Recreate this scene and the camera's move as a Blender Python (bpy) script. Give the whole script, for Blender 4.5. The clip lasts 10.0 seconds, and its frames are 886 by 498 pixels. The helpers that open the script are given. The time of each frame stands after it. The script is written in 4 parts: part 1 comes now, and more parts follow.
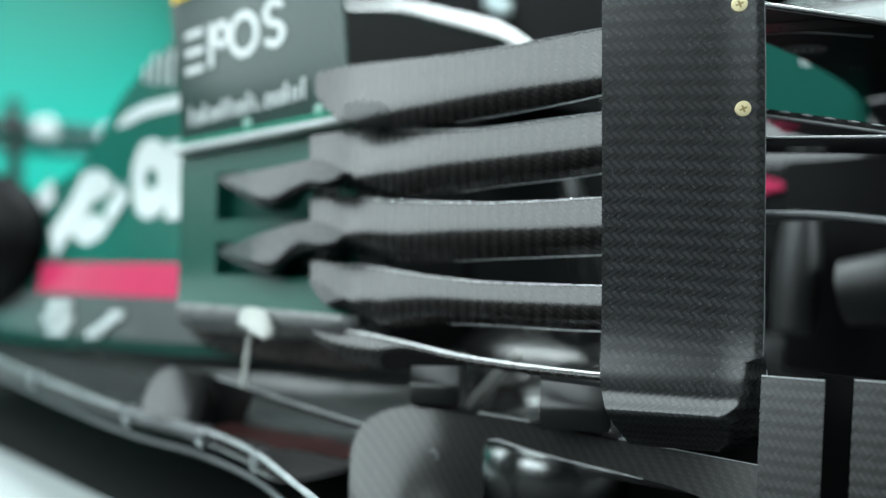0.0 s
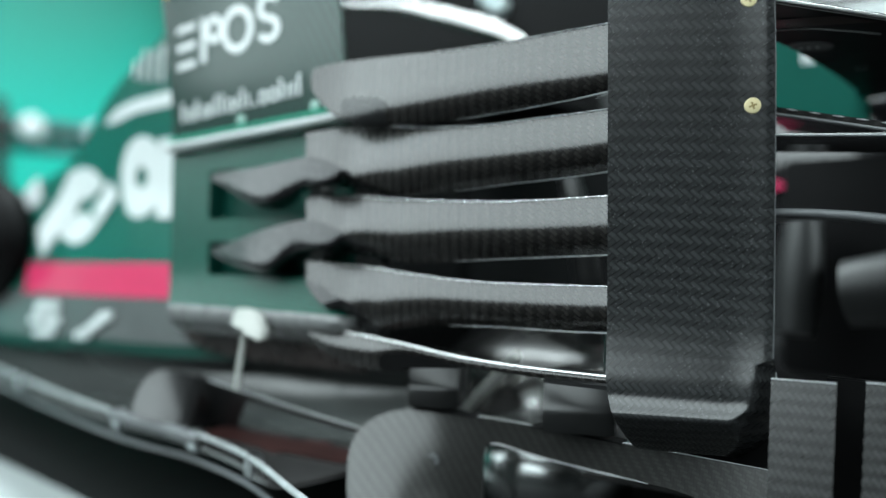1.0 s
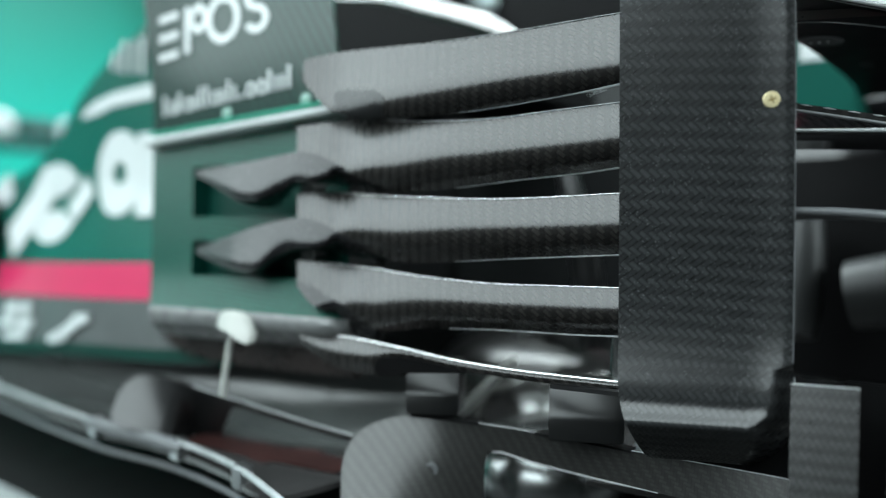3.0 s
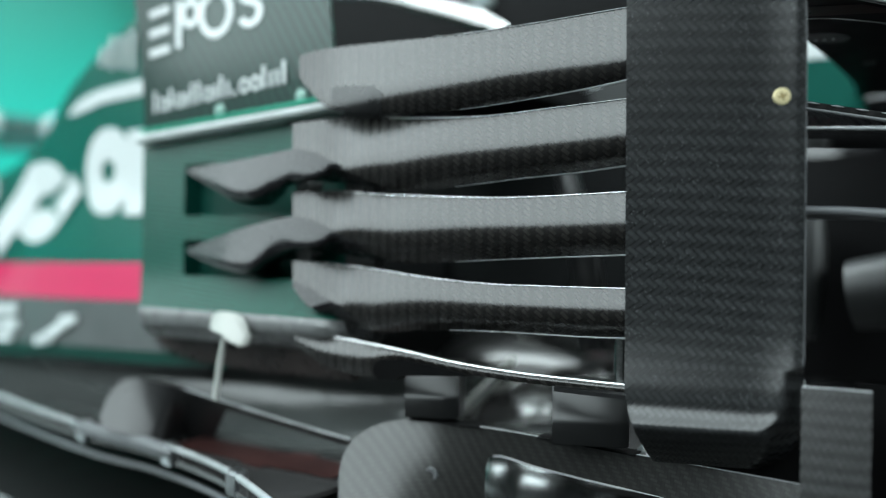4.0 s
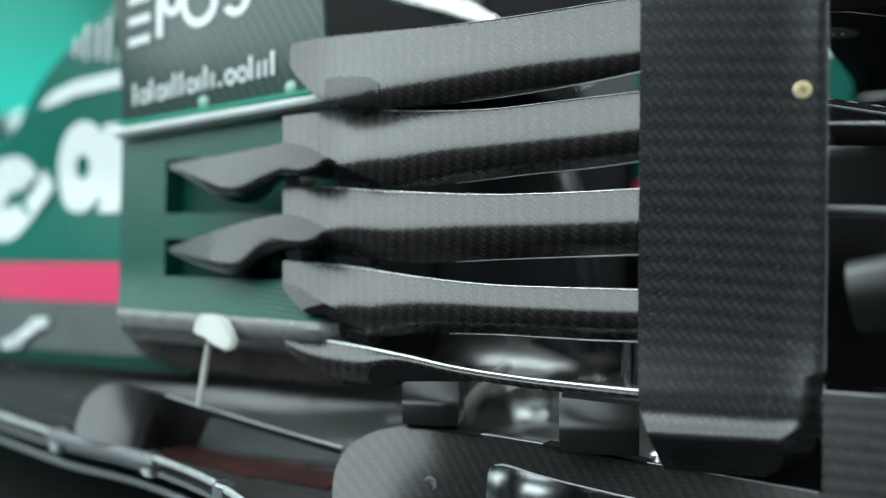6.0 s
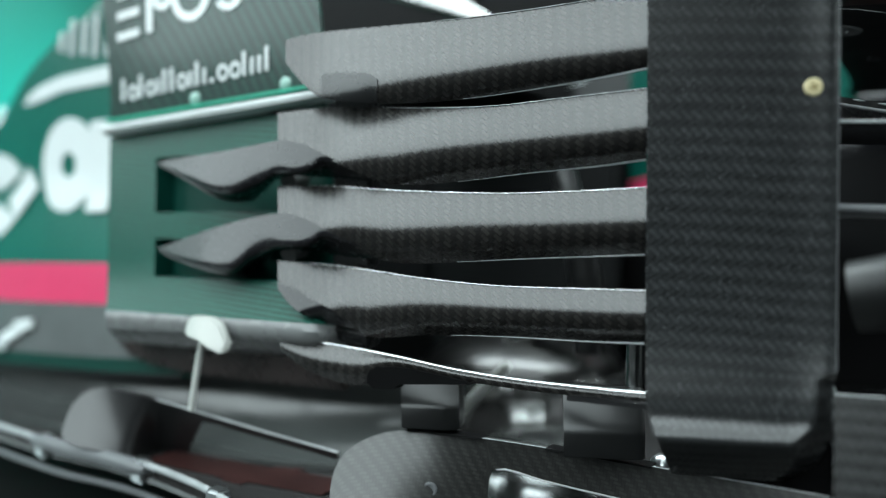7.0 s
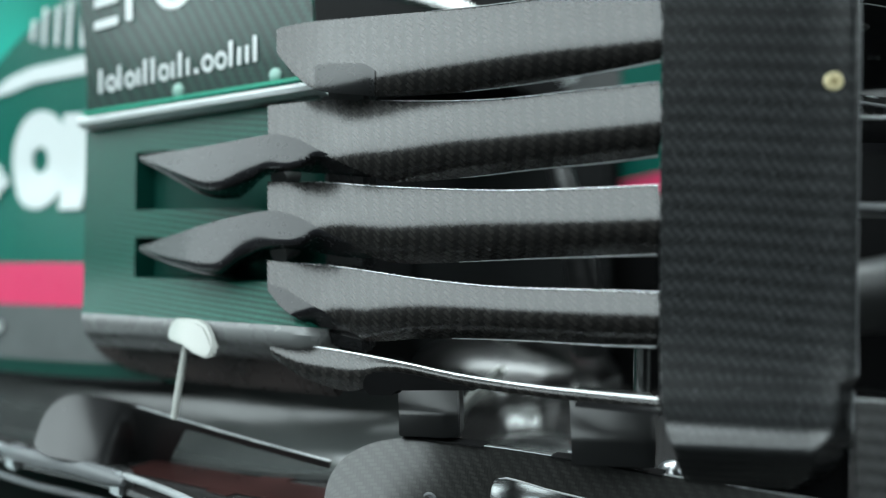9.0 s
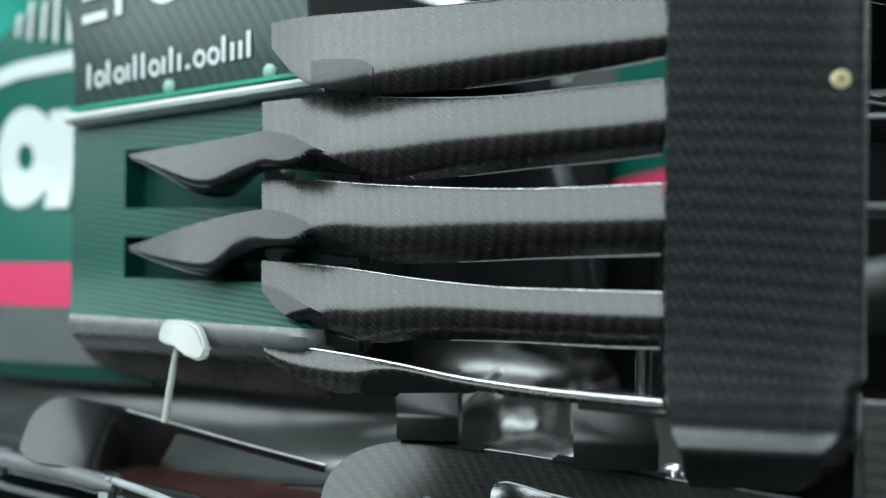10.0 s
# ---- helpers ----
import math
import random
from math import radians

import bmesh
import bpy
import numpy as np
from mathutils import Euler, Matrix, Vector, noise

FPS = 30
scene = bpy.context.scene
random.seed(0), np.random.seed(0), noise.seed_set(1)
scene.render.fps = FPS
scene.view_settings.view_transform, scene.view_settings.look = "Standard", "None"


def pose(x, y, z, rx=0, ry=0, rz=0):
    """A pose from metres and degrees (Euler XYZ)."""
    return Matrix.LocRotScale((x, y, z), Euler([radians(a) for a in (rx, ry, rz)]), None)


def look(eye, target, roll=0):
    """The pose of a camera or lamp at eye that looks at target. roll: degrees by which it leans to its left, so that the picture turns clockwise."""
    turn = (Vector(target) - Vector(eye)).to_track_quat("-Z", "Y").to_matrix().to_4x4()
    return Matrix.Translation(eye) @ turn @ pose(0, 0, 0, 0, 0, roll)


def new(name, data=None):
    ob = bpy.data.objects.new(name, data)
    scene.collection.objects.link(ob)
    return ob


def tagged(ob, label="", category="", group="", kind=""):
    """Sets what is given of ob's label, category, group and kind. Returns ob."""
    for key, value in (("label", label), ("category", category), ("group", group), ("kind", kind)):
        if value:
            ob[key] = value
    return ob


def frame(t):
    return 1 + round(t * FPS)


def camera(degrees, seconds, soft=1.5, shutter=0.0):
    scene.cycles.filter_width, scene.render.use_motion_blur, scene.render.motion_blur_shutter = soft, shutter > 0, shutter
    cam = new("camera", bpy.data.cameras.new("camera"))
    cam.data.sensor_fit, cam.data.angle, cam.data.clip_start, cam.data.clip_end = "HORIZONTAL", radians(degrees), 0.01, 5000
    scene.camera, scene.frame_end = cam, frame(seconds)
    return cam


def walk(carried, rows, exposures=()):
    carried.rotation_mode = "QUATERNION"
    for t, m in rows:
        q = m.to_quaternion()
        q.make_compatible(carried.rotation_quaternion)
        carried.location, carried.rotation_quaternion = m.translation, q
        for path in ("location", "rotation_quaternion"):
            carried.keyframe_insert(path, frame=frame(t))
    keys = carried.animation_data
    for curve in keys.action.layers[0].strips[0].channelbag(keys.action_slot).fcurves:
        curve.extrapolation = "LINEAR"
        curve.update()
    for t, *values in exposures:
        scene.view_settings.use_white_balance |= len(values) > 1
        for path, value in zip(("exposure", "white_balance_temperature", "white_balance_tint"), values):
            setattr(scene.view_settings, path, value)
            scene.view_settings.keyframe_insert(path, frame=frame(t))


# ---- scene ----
cam = camera(63.1, 10.0, soft=1.1)
cam.data.dof.use_dof = True
cam.data.dof.focus_distance = 0.45
cam.data.dof.aperture_fstop = 1.6
METRES, EYE, TILT, LEAN, TURN = 0.14, 0.30, 0.0, 0.0, 39.3
ROWS = [
    (0.0, 0.0, 0.0, 0.0, -0.0, -1.07, 0.23),
    (0.5, -0.0302, 0.045, -0.0025, -0.44, -1.05, 0.18),
    (1.0, -0.0573, 0.0866, -0.0051, -0.85, -1.04, 0.14),
    (1.5, -0.0865, 0.1317, -0.0081, -1.31, -1.02, 0.1),
    (2.0, -0.1168, 0.1761, -0.0106, -1.79, -1.02, 0.06),
    (2.5, -0.144, 0.2164, -0.0132, -2.24, -0.99, 0.03),
    (4.0, -0.2292, 0.3431, -0.0164, -3.66, -0.99, -0.05),
    (4.5, -0.2579, 0.3864, -0.0184, -4.16, -0.98, -0.08),
    (5.0, -0.287, 0.4307, -0.0214, -4.68, -0.96, -0.14),
    (5.5, -0.3136, 0.4713, -0.024, -5.18, -0.94, -0.17),
    (7.0, -0.4091, 0.598, -0.0279, -6.94, -0.92, -0.21),
    (7.5, -0.4361, 0.6376, -0.0296, -7.48, -0.9, -0.24),
    (8.0, -0.4647, 0.6811, -0.0331, -8.05, -0.87, -0.28),
    (8.5, -0.4908, 0.7202, -0.0351, -8.59, -0.84, -0.31),
    (9.0, -0.5151, 0.7587, -0.0385, -9.11, -0.81, -0.36),
    (9.5, -0.5385, 0.7957, -0.0388, -9.67, -0.82, -0.4),
    (10.0, -0.5584, 0.8275, -0.0427, -10.16, -0.77, -0.45),
]
walk(cam, [(t, pose(0, 0, EYE, TILT, LEAN, TURN) @ pose(METRES * x, METRES * y, METRES * z, 90 + pitch, roll, yaw)) for t, x, y, z, yaw, pitch, roll in ROWS])

# ---- world and light ----
world = bpy.data.worlds.new("hall_air")
scene.world = world
world.use_nodes = True
world.node_tree.nodes["Background"].inputs[0].default_value = (0.55, 0.68, 0.70, 1)
world.node_tree.nodes["Background"].inputs[1].default_value = 0.03
scene.view_settings.exposure = 0.08


def area_lamp(name, eye, target, sx, sy, power, colour):
    data = bpy.data.lights.new(name, "AREA")
    data.shape, data.size, data.size_y, data.energy, data.color = "RECTANGLE", sx, sy, power, colour
    ob = new(name, data)
    ob.matrix_world = look(eye, target)
    return ob


COOL = (0.835, 0.975, 1.0)
area_lamp("ceiling_softbox_lamp", (-2.65, -3.2, 2.55), (-2.65, -3.2, 0), 8.2, 5.8, 800, COOL)
# unseen fill lamp, added to brighten the far sign board
area_lamp("rear_fill_lamp", (-1.0, 2.6, 2.55), (-1.0, 2.6, 0), 4.0, 0.6, 120, COOL)


# unseen fill lamps, added to lift the car floor and top edges
area_lamp("overhead_fill_lamp", (-1.0, 0.95, 2.55), (-1.0, 0.95, 0), 3.2, 0.7, 130, COOL)
area_lamp("front_fill_lamp", (3.3, 0.6, 2.55), (0.0, 0.5, 0.2), 2.0, 3.0, 160, COOL)


# ---- materials ----
def mat(name):
    m = bpy.data.materials.new(name)
    m.use_nodes = True
    return m, m.node_tree, m.node_tree.nodes["Principled BSDF"]


def mth(nt, op, a, b=None):
    n = nt.nodes.new("ShaderNodeMath")
    n.operation = op
    for i, v in ((0, a), (1, b)):
        if v is None:
            continue
        if isinstance(v, (int, float)):
            n.inputs[i].default_value = v
        else:
            nt.links.new(v, n.inputs[i])
    return n.outputs[0]


def mixc(nt, fac, a, b):
    n = nt.nodes.new("ShaderNodeMix")
    n.data_type = "RGBA"
    if isinstance(fac, (int, float)):
        n.inputs[0].default_value = fac
    else:
        nt.links.new(fac, n.inputs[0])
    for i, v in ((6, a), (7, b)):
        if isinstance(v, tuple):
            n.inputs[i].default_value = (*v, 1) if len(v) == 3 else v
        else:
            nt.links.new(v, n.inputs[i])
    return n.outputs[2]


def noise_tex(nt, scale, detail=3.0, rough=0.55, coords=None):
    n = nt.nodes.new("ShaderNodeTexNoise")
    n.inputs["Scale"].default_value, n.inputs["Detail"].default_value, n.inputs["Roughness"].default_value = scale, detail, rough
    if coords is None:
        coords = nt.nodes.new("ShaderNodeTexCoord").outputs["Object"]
    nt.links.new(coords, n.inputs["Vector"])
    return n.outputs[0]


def ramp(nt, fac, lo, hi):
    n = nt.nodes.new("ShaderNodeMapRange")
    n.inputs[1].default_value, n.inputs[2].default_value = lo, hi
    nt.links.new(fac, n.inputs[0])
    return n.outputs[0]


def paint(name, colour, rough=0.3, metal=0.0, coat=0.0, var=0.12, scale=30.0, bump=0.0, ior=1.5, bscale=300.0):
    """A painted, moulded or metal surface with slight mottling and fine relief."""
    m, nt, b = mat(name)
    f = noise_tex(nt, scale, 4)
    dark = tuple(c * (1 - var) for c in colour)
    light = tuple(min(1, c * (1 + var)) for c in colour)
    nt.links.new(mixc(nt, f, dark, light), b.inputs["Base Color"])
    r = noise_tex(nt, scale * 4, 3)
    nt.links.new(mth(nt, "ADD", mth(nt, "MULTIPLY", r, rough * 0.4), rough * 0.8), b.inputs["Roughness"])
    b.inputs["Metallic"].default_value = metal
    b.inputs["Coat Weight"].default_value = coat
    b.inputs["Coat Roughness"].default_value = 0.05
    b.inputs["IOR"].default_value = ior
    if bump:
        bn = nt.nodes.new("ShaderNodeBump")
        bn.inputs["Strength"].default_value = bump
        bn.inputs["Distance"].default_value = 0.0005
        nt.links.new(noise_tex(nt, bscale, 2), bn.inputs["Height"])
        nt.links.new(bn.outputs[0], b.inputs["Normal"])
    return m


def carbon(name, dark, light, rough, pitch=0.0033, turn=45.0, coat=0.0, bump=0.5, flecks=0.0, ior=1.5, contrast=1.0, gap=0.3, level=0.5, coat_rough=0.12, cbump=0.06):
    """Two-by-two twill carbon cloth under lacquer; the UVs are in metres."""
    m, nt, b = mat(name)
    uv = nt.nodes.new("ShaderNodeUVMap")
    mp = nt.nodes.new("ShaderNodeMapping")
    mp.inputs["Rotation"].default_value = (0, 0, radians(turn))
    mp.inputs["Scale"].default_value = (1 / pitch, 1 / pitch, 1)
    nt.links.new(uv.outputs[0], mp.inputs[0])
    # slight waviness of the tows
    wob = nt.nodes.new("ShaderNodeVectorMath")
    wob.operation = "MULTIPLY_ADD"
    nz = nt.nodes.new("ShaderNodeTexNoise")
    nz.inputs["Scale"].default_value = 0.35
    nt.links.new(mp.outputs[0], nz.inputs["Vector"])
    nt.links.new(nz.outputs["Color"], wob.inputs[0])
    wob.inputs[1].default_value = (0.5, 0.5, 0)
    nt.links.new(mp.outputs[0], wob.inputs[2])
    sep = nt.nodes.new("ShaderNodeSeparateXYZ")
    nt.links.new(wob.outputs[0], sep.inputs[0])
    u, v = sep.outputs[0], sep.outputs[1]
    i, j = mth(nt, "FLOOR", u), mth(nt, "FLOOR", v)
    k = mth(nt, "FLOORED_MODULO", mth(nt, "ADD", i, j), 4.0)
    warp = mth(nt, "LESS_THAN", k, 1.5)
    fu, fv = mth(nt, "FRACT", u), mth(nt, "FRACT", v)
    # rounded tow profile across its own width
    across = mth(nt, "ADD", mth(nt, "MULTIPLY", warp, fu), mth(nt, "MULTIPLY", mth(nt, "SUBTRACT", 1.0, warp), fv))
    hump = mth(nt, "SINE", mth(nt, "MULTIPLY", across, math.pi))
    hump = mth(nt, "POWER", hump, gap)
    fibre = noise_tex(nt, 8.0, 3, 0.6, wob.outputs[0])
    stain = noise_tex(nt, 18.0, 4)
    tone = mth(nt, "MULTIPLY", mth(nt, "ADD", mth(nt, "ADD", mth(nt, "MULTIPLY", warp, 0.75 * contrast), max(0.0, 0.4 * (1 - contrast))), mth(nt, "MULTIPLY", fibre, 0.4)), hump)
    # tows differ slightly from one another
    cell = nt.nodes.new("ShaderNodeCombineXYZ")
    nt.links.new(i, cell.inputs[0])
    nt.links.new(j, cell.inputs[1])
    wn = nt.nodes.new("ShaderNodeTexWhiteNoise")
    nt.links.new(cell.outputs[0], wn.inputs["Vector"])
    tow = wn.outputs["Value"]
    smudge = noise_tex(nt, 7.0, 4)
    tone = mth(nt, "MULTIPLY", tone, mth(nt, "ADD", mth(nt, "MULTIPLY", tow, 0.35), mth(nt, "ADD", mth(nt, "MULTIPLY", smudge, 0.6), 0.52)))
    col = mixc(nt, tone, dark, light)
    nt.links.new(col, b.inputs["Base Color"])
    rr = mth(nt, "ADD", mth(nt, "MULTIPLY", mth(nt, "SUBTRACT", 1.0, warp), 0.06 * contrast), rough)
    rr = mth(nt, "ADD", rr, mth(nt, "MULTIPLY", mth(nt, "SUBTRACT", stain, 0.5), 0.12))
    nt.links.new(rr, b.inputs["Roughness"])
    b.inputs["Coat Weight"].default_value = coat
    b.inputs["Coat Roughness"].default_value = coat_rough
    b.inputs["Coat IOR"].default_value = ior
    b.inputs["Specular IOR Level"].default_value = level
    b.inputs["IOR"].default_value = ior
    # tows lean with the cloth, so warp and weft catch the light differently
    lean = mth(nt, "ADD", mth(nt, "MULTIPLY", hump, 0.5), mth(nt, "MULTIPLY", warp, 0.35 * contrast))
    height = mth(nt, "ADD", lean, mth(nt, "ADD", mth(nt, "MULTIPLY", fibre, 0.15), mth(nt, "MULTIPLY", tow, 0.22)))
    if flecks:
        # sparse resin flecks, their glints put into the colour as pale dots
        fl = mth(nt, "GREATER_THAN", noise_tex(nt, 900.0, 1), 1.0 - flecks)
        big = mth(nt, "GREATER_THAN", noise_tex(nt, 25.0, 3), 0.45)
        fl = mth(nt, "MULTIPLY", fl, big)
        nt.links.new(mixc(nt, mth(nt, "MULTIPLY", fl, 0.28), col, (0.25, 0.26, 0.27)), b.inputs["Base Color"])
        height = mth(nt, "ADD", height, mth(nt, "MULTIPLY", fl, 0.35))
    bn = nt.nodes.new("ShaderNodeBump")
    bn.inputs["Strength"].default_value = bump
    bn.inputs["Distance"].default_value = 0.0004
    nt.links.new(height, bn.inputs["Height"])
    nt.links.new(bn.outputs[0], b.inputs["Normal"])
    if coat:
        cb = nt.nodes.new("ShaderNodeBump")
        cb.inputs["Strength"].default_value = cbump
        cb.inputs["Distance"].default_value = 0.0004
        veil = mth(nt, "ADD", mth(nt, "MULTIPLY", hump, 0.6), mth(nt, "ADD", mth(nt, "MULTIPLY", fibre, 0.12), mth(nt, "MULTIPLY", tow, 0.10)))
        nt.links.new(veil, cb.inputs["Height"])
        nt.links.new(cb.outputs[0], b.inputs["Coat Normal"])
    return m


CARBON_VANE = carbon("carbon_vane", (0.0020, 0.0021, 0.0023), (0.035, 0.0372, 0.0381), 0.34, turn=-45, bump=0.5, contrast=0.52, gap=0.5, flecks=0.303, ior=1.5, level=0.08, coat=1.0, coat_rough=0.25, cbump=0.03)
CARBON_SLAT = carbon("carbon_slat", (0.0012, 0.0011, 0.0010), (0.021, 0.0192, 0.0175), 0.30, pitch=0.0030, turn=45, bump=0.7, contrast=0.62, ior=1.56, level=0.05, coat=1.0, coat_rough=0.26, cbump=0.10)
CARBON_PLATE = carbon("carbon_plate", (0.002, 0.002, 0.002), (0.020, 0.020, 0.019), 0.32, turn=45, bump=0.5, ior=1.6, level=0.25, coat=1.0, coat_rough=0.22)
CARBON_FOOT = carbon("carbon_foot", (0.005, 0.0051, 0.005), (0.040, 0.040, 0.038), 0.38, pitch=0.0024, turn=78, bump=0.35, contrast=0.45, ior=1.5, level=0.06, coat=1.0, coat_rough=0.30)
CARBON_FRONT = carbon("carbon_front", (0.003, 0.003, 0.003), (0.038, 0.039, 0.039), 0.32, pitch=0.0026, contrast=0.7, turn=-45, bump=0.5, ior=1.55, level=0.06, coat=1.0, coat_rough=0.25)
CARBON_GREEN = carbon("carbon_green", (0.001, 0.015, 0.011), (0.006, 0.045, 0.034), 0.36, turn=20, bump=0.4, ior=1.5, level=0.25, coat=0.25, coat_rough=0.22)
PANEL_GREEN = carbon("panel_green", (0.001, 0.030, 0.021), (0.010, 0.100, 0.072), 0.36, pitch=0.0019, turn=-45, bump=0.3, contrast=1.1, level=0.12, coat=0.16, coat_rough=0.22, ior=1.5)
GREEN = paint("green_paint", (0.0, 0.100, 0.072), 0.30, coat=0.25, var=0.08, ior=1.4)
GREEN_DARK = paint("dark_green_paint", (0.001, 0.030, 0.022), 0.45, var=0.1, ior=1.25)
GREEN_CHASSIS = paint("chassis_green_paint", (0.0, 0.070, 0.052), 0.5, var=0.08, ior=1.2)
# panel green darkened to paint the shade inside the slots
SLOT_SHADE_GREEN = paint("slot_shade_green", (0.001, 0.034, 0.025), 0.5, var=0.2, ior=1.2)
MINT = paint("mint_lip_paint", (0.01, 0.30, 0.19), 0.35)
PINK = paint("pink_paint", (0.58, 0.03, 0.11), 0.3, coat=0.4, var=0.06)
WHITE = paint("white_decal", (0.60, 0.64, 0.64), 0.4, var=0.03)
YELLOW = paint("yellow_decal", (0.75, 0.50, 0.02), 0.4, var=0.05)
BLACK = paint("satin_black", (0.006, 0.006, 0.0065), 0.30, var=0.3, bump=0.1, ior=1.65)
BLACK_MATT = paint("matt_black", (0.011, 0.0115, 0.012), 0.7, var=0.3, ior=1.2)
GLOSS_BLACK = paint("gloss_black", (0.010, 0.010, 0.011), 0.10, coat=0.5, var=0.2)
GREY_GLOSS = paint("grey_gloss_composite", (0.09, 0.098, 0.098), 0.25, var=0.2, ior=1.45)
GREY = paint("grey_composite", (0.10, 0.105, 0.11), 0.45, var=0.15, bump=0.2)
SILVER = paint("bright_metal", (0.50, 0.50, 0.495), 0.22, metal=1.0, var=0.25, bump=0.6, bscale=30.0)
STEEL = paint("rail_steel", (0.50, 0.52, 0.53), 0.30, metal=1.0, var=0.1)
LIT_FLOOR = paint("lit_floor_colour", (0.36, 0.39, 0.39), 0.5, var=0.1, scale=8)
# pale rail colour, also used to paint glints along edges
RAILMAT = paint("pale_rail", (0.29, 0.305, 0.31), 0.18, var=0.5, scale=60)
RIVET_GREEN = paint("rivet_pale_green", (0.26, 0.44, 0.38), 0.35, var=0.1)
PANEL_ROLL = paint("panel_roll_grey", (0.14, 0.145, 0.145), 0.28, var=0.12, scale=14)
WINGLET = paint("winglet_satin_black", (0.009, 0.009, 0.0105), 0.26, var=0.2, scale=60, ior=1.47)
PLATE_BLACK = paint("satin_plate_black", (0.008, 0.008, 0.0085), 0.42, var=0.5, scale=9, ior=1.22)
INK = paint("dead_black", (0.004, 0.004, 0.0042), 0.5, var=0.3, ior=1.13)
PAD = paint("bonded_pad_black", (0.010, 0.0105, 0.011), 0.28, var=0.2, ior=1.46)
BLOCK = paint("glossy_block_black", (0.0035, 0.0038, 0.004), 0.34, var=0.4, ior=1.56)
# bright metal that stands in for light caught on edges
EDGE_GLINT = paint("edge_glint", (0.72, 0.74, 0.74), 0.25, metal=0.7, var=0.2, scale=200)
UNDERSIDE = paint("brown_black_underside", (0.022, 0.016, 0.015), 0.28, var=0.4, scale=20)
STRAKE = paint("strake_satin_black", (0.012, 0.012, 0.0125), 0.30, var=0.3, ior=1.52)
STRUT = paint("strut_grey", (0.024, 0.0255, 0.026), 0.48, var=0.2)
# cap metal darkened to paint in the dim surroundings it mirrors
DUCT_DARKENED = paint("darkened_duct_metal", (0.075, 0.0745, 0.074), 0.30, metal=0.97, var=0.2)
DUCT_BODY = paint("bare_duct_metal", (0.44, 0.435, 0.43), 0.20, metal=0.92, var=0.15)
DULL_STEEL = paint("dull_dark_steel", (0.26, 0.27, 0.27), 0.24, metal=1.0, var=0.2)
# dull red that paints reflections on floor and plate
RED_REFLECTION = paint("painted_red_reflection", (0.034, 0.014, 0.013), 0.30, var=0.95, scale=16, ior=1.3)
BRASS = paint("yellow_passivated_steel", (0.72, 0.63, 0.38), 0.40, metal=0.6, var=0.1, scale=400)
SLOT = paint("screw_slot_dark", (0.26, 0.19, 0.07), 0.6)
FLOOR_GREY = paint("satin_grey_floor", (0.034, 0.033, 0.033), 0.20, var=0.25, scale=14, ior=1.6)
PLASTIC_GREY = paint("mid_grey_composite", (0.044, 0.048, 0.047), 0.20, var=0.35, scale=12, ior=1.58)
PLASTIC = paint("pale_grey_plastic", (0.45, 0.46, 0.435), 0.45, var=0.06)
GROUND = paint("grey_resin_floor", (0.013, 0.0135, 0.0135), 0.65, var=0.06, scale=3, ior=1.2)
PALE_TEAL = paint("pale_teal_board", (0.68, 0.80, 0.81), 0.5, var=0.1, scale=5)
WALLPAINT = paint("dark_hall_wall", (0.03, 0.035, 0.036), 0.8, var=0.2, scale=4)


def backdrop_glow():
    """Teal back-lit wall, brighter low down; the light's fall-off is put into the emission colour."""
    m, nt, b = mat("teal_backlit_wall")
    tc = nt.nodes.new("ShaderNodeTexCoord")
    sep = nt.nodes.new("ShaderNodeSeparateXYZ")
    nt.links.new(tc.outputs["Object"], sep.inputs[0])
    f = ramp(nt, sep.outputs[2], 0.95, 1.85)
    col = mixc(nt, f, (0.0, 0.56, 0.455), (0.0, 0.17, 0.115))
    # the lit field ends towards the far side, also by a darker emission colour
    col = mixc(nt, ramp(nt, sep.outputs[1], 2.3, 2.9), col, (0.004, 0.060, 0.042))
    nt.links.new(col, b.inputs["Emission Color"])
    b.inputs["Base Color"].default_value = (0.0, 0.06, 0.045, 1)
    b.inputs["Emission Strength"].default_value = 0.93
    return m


# ---- building helpers ----
def part(name, bm, material, parent=None, label="", smooth=True):
    me = bpy.data.meshes.new(name)
    bm.normal_update()
    bm.to_mesh(me)
    bm.free()
    for m in material if isinstance(material, (list, tuple)) else [material]:
        me.materials.append(m)
    if smooth:
        me.shade_smooth()
        me.set_sharp_from_angle(angle=radians(38))
    ob = new(name, me)
    if parent is not None:
        ob.parent = parent
    if label:
        tagged(ob, label)
    return ob


EYEX, EYEZ = -0.067, 0.30


def shifted(x, y, z, dy):
    """The place (x, y, z) moved dy inwards, spreading slightly, as the curved panels do."""
    k = 1 + dy / (y - 0.02)
    return (EYEX + (x - EYEX) * k, y + dy, EYEZ + (z - EYEZ) * k)


def interp(x, pts):
    return float(np.interp(x, [p[0] for p in pts], [p[1] for p in pts]))


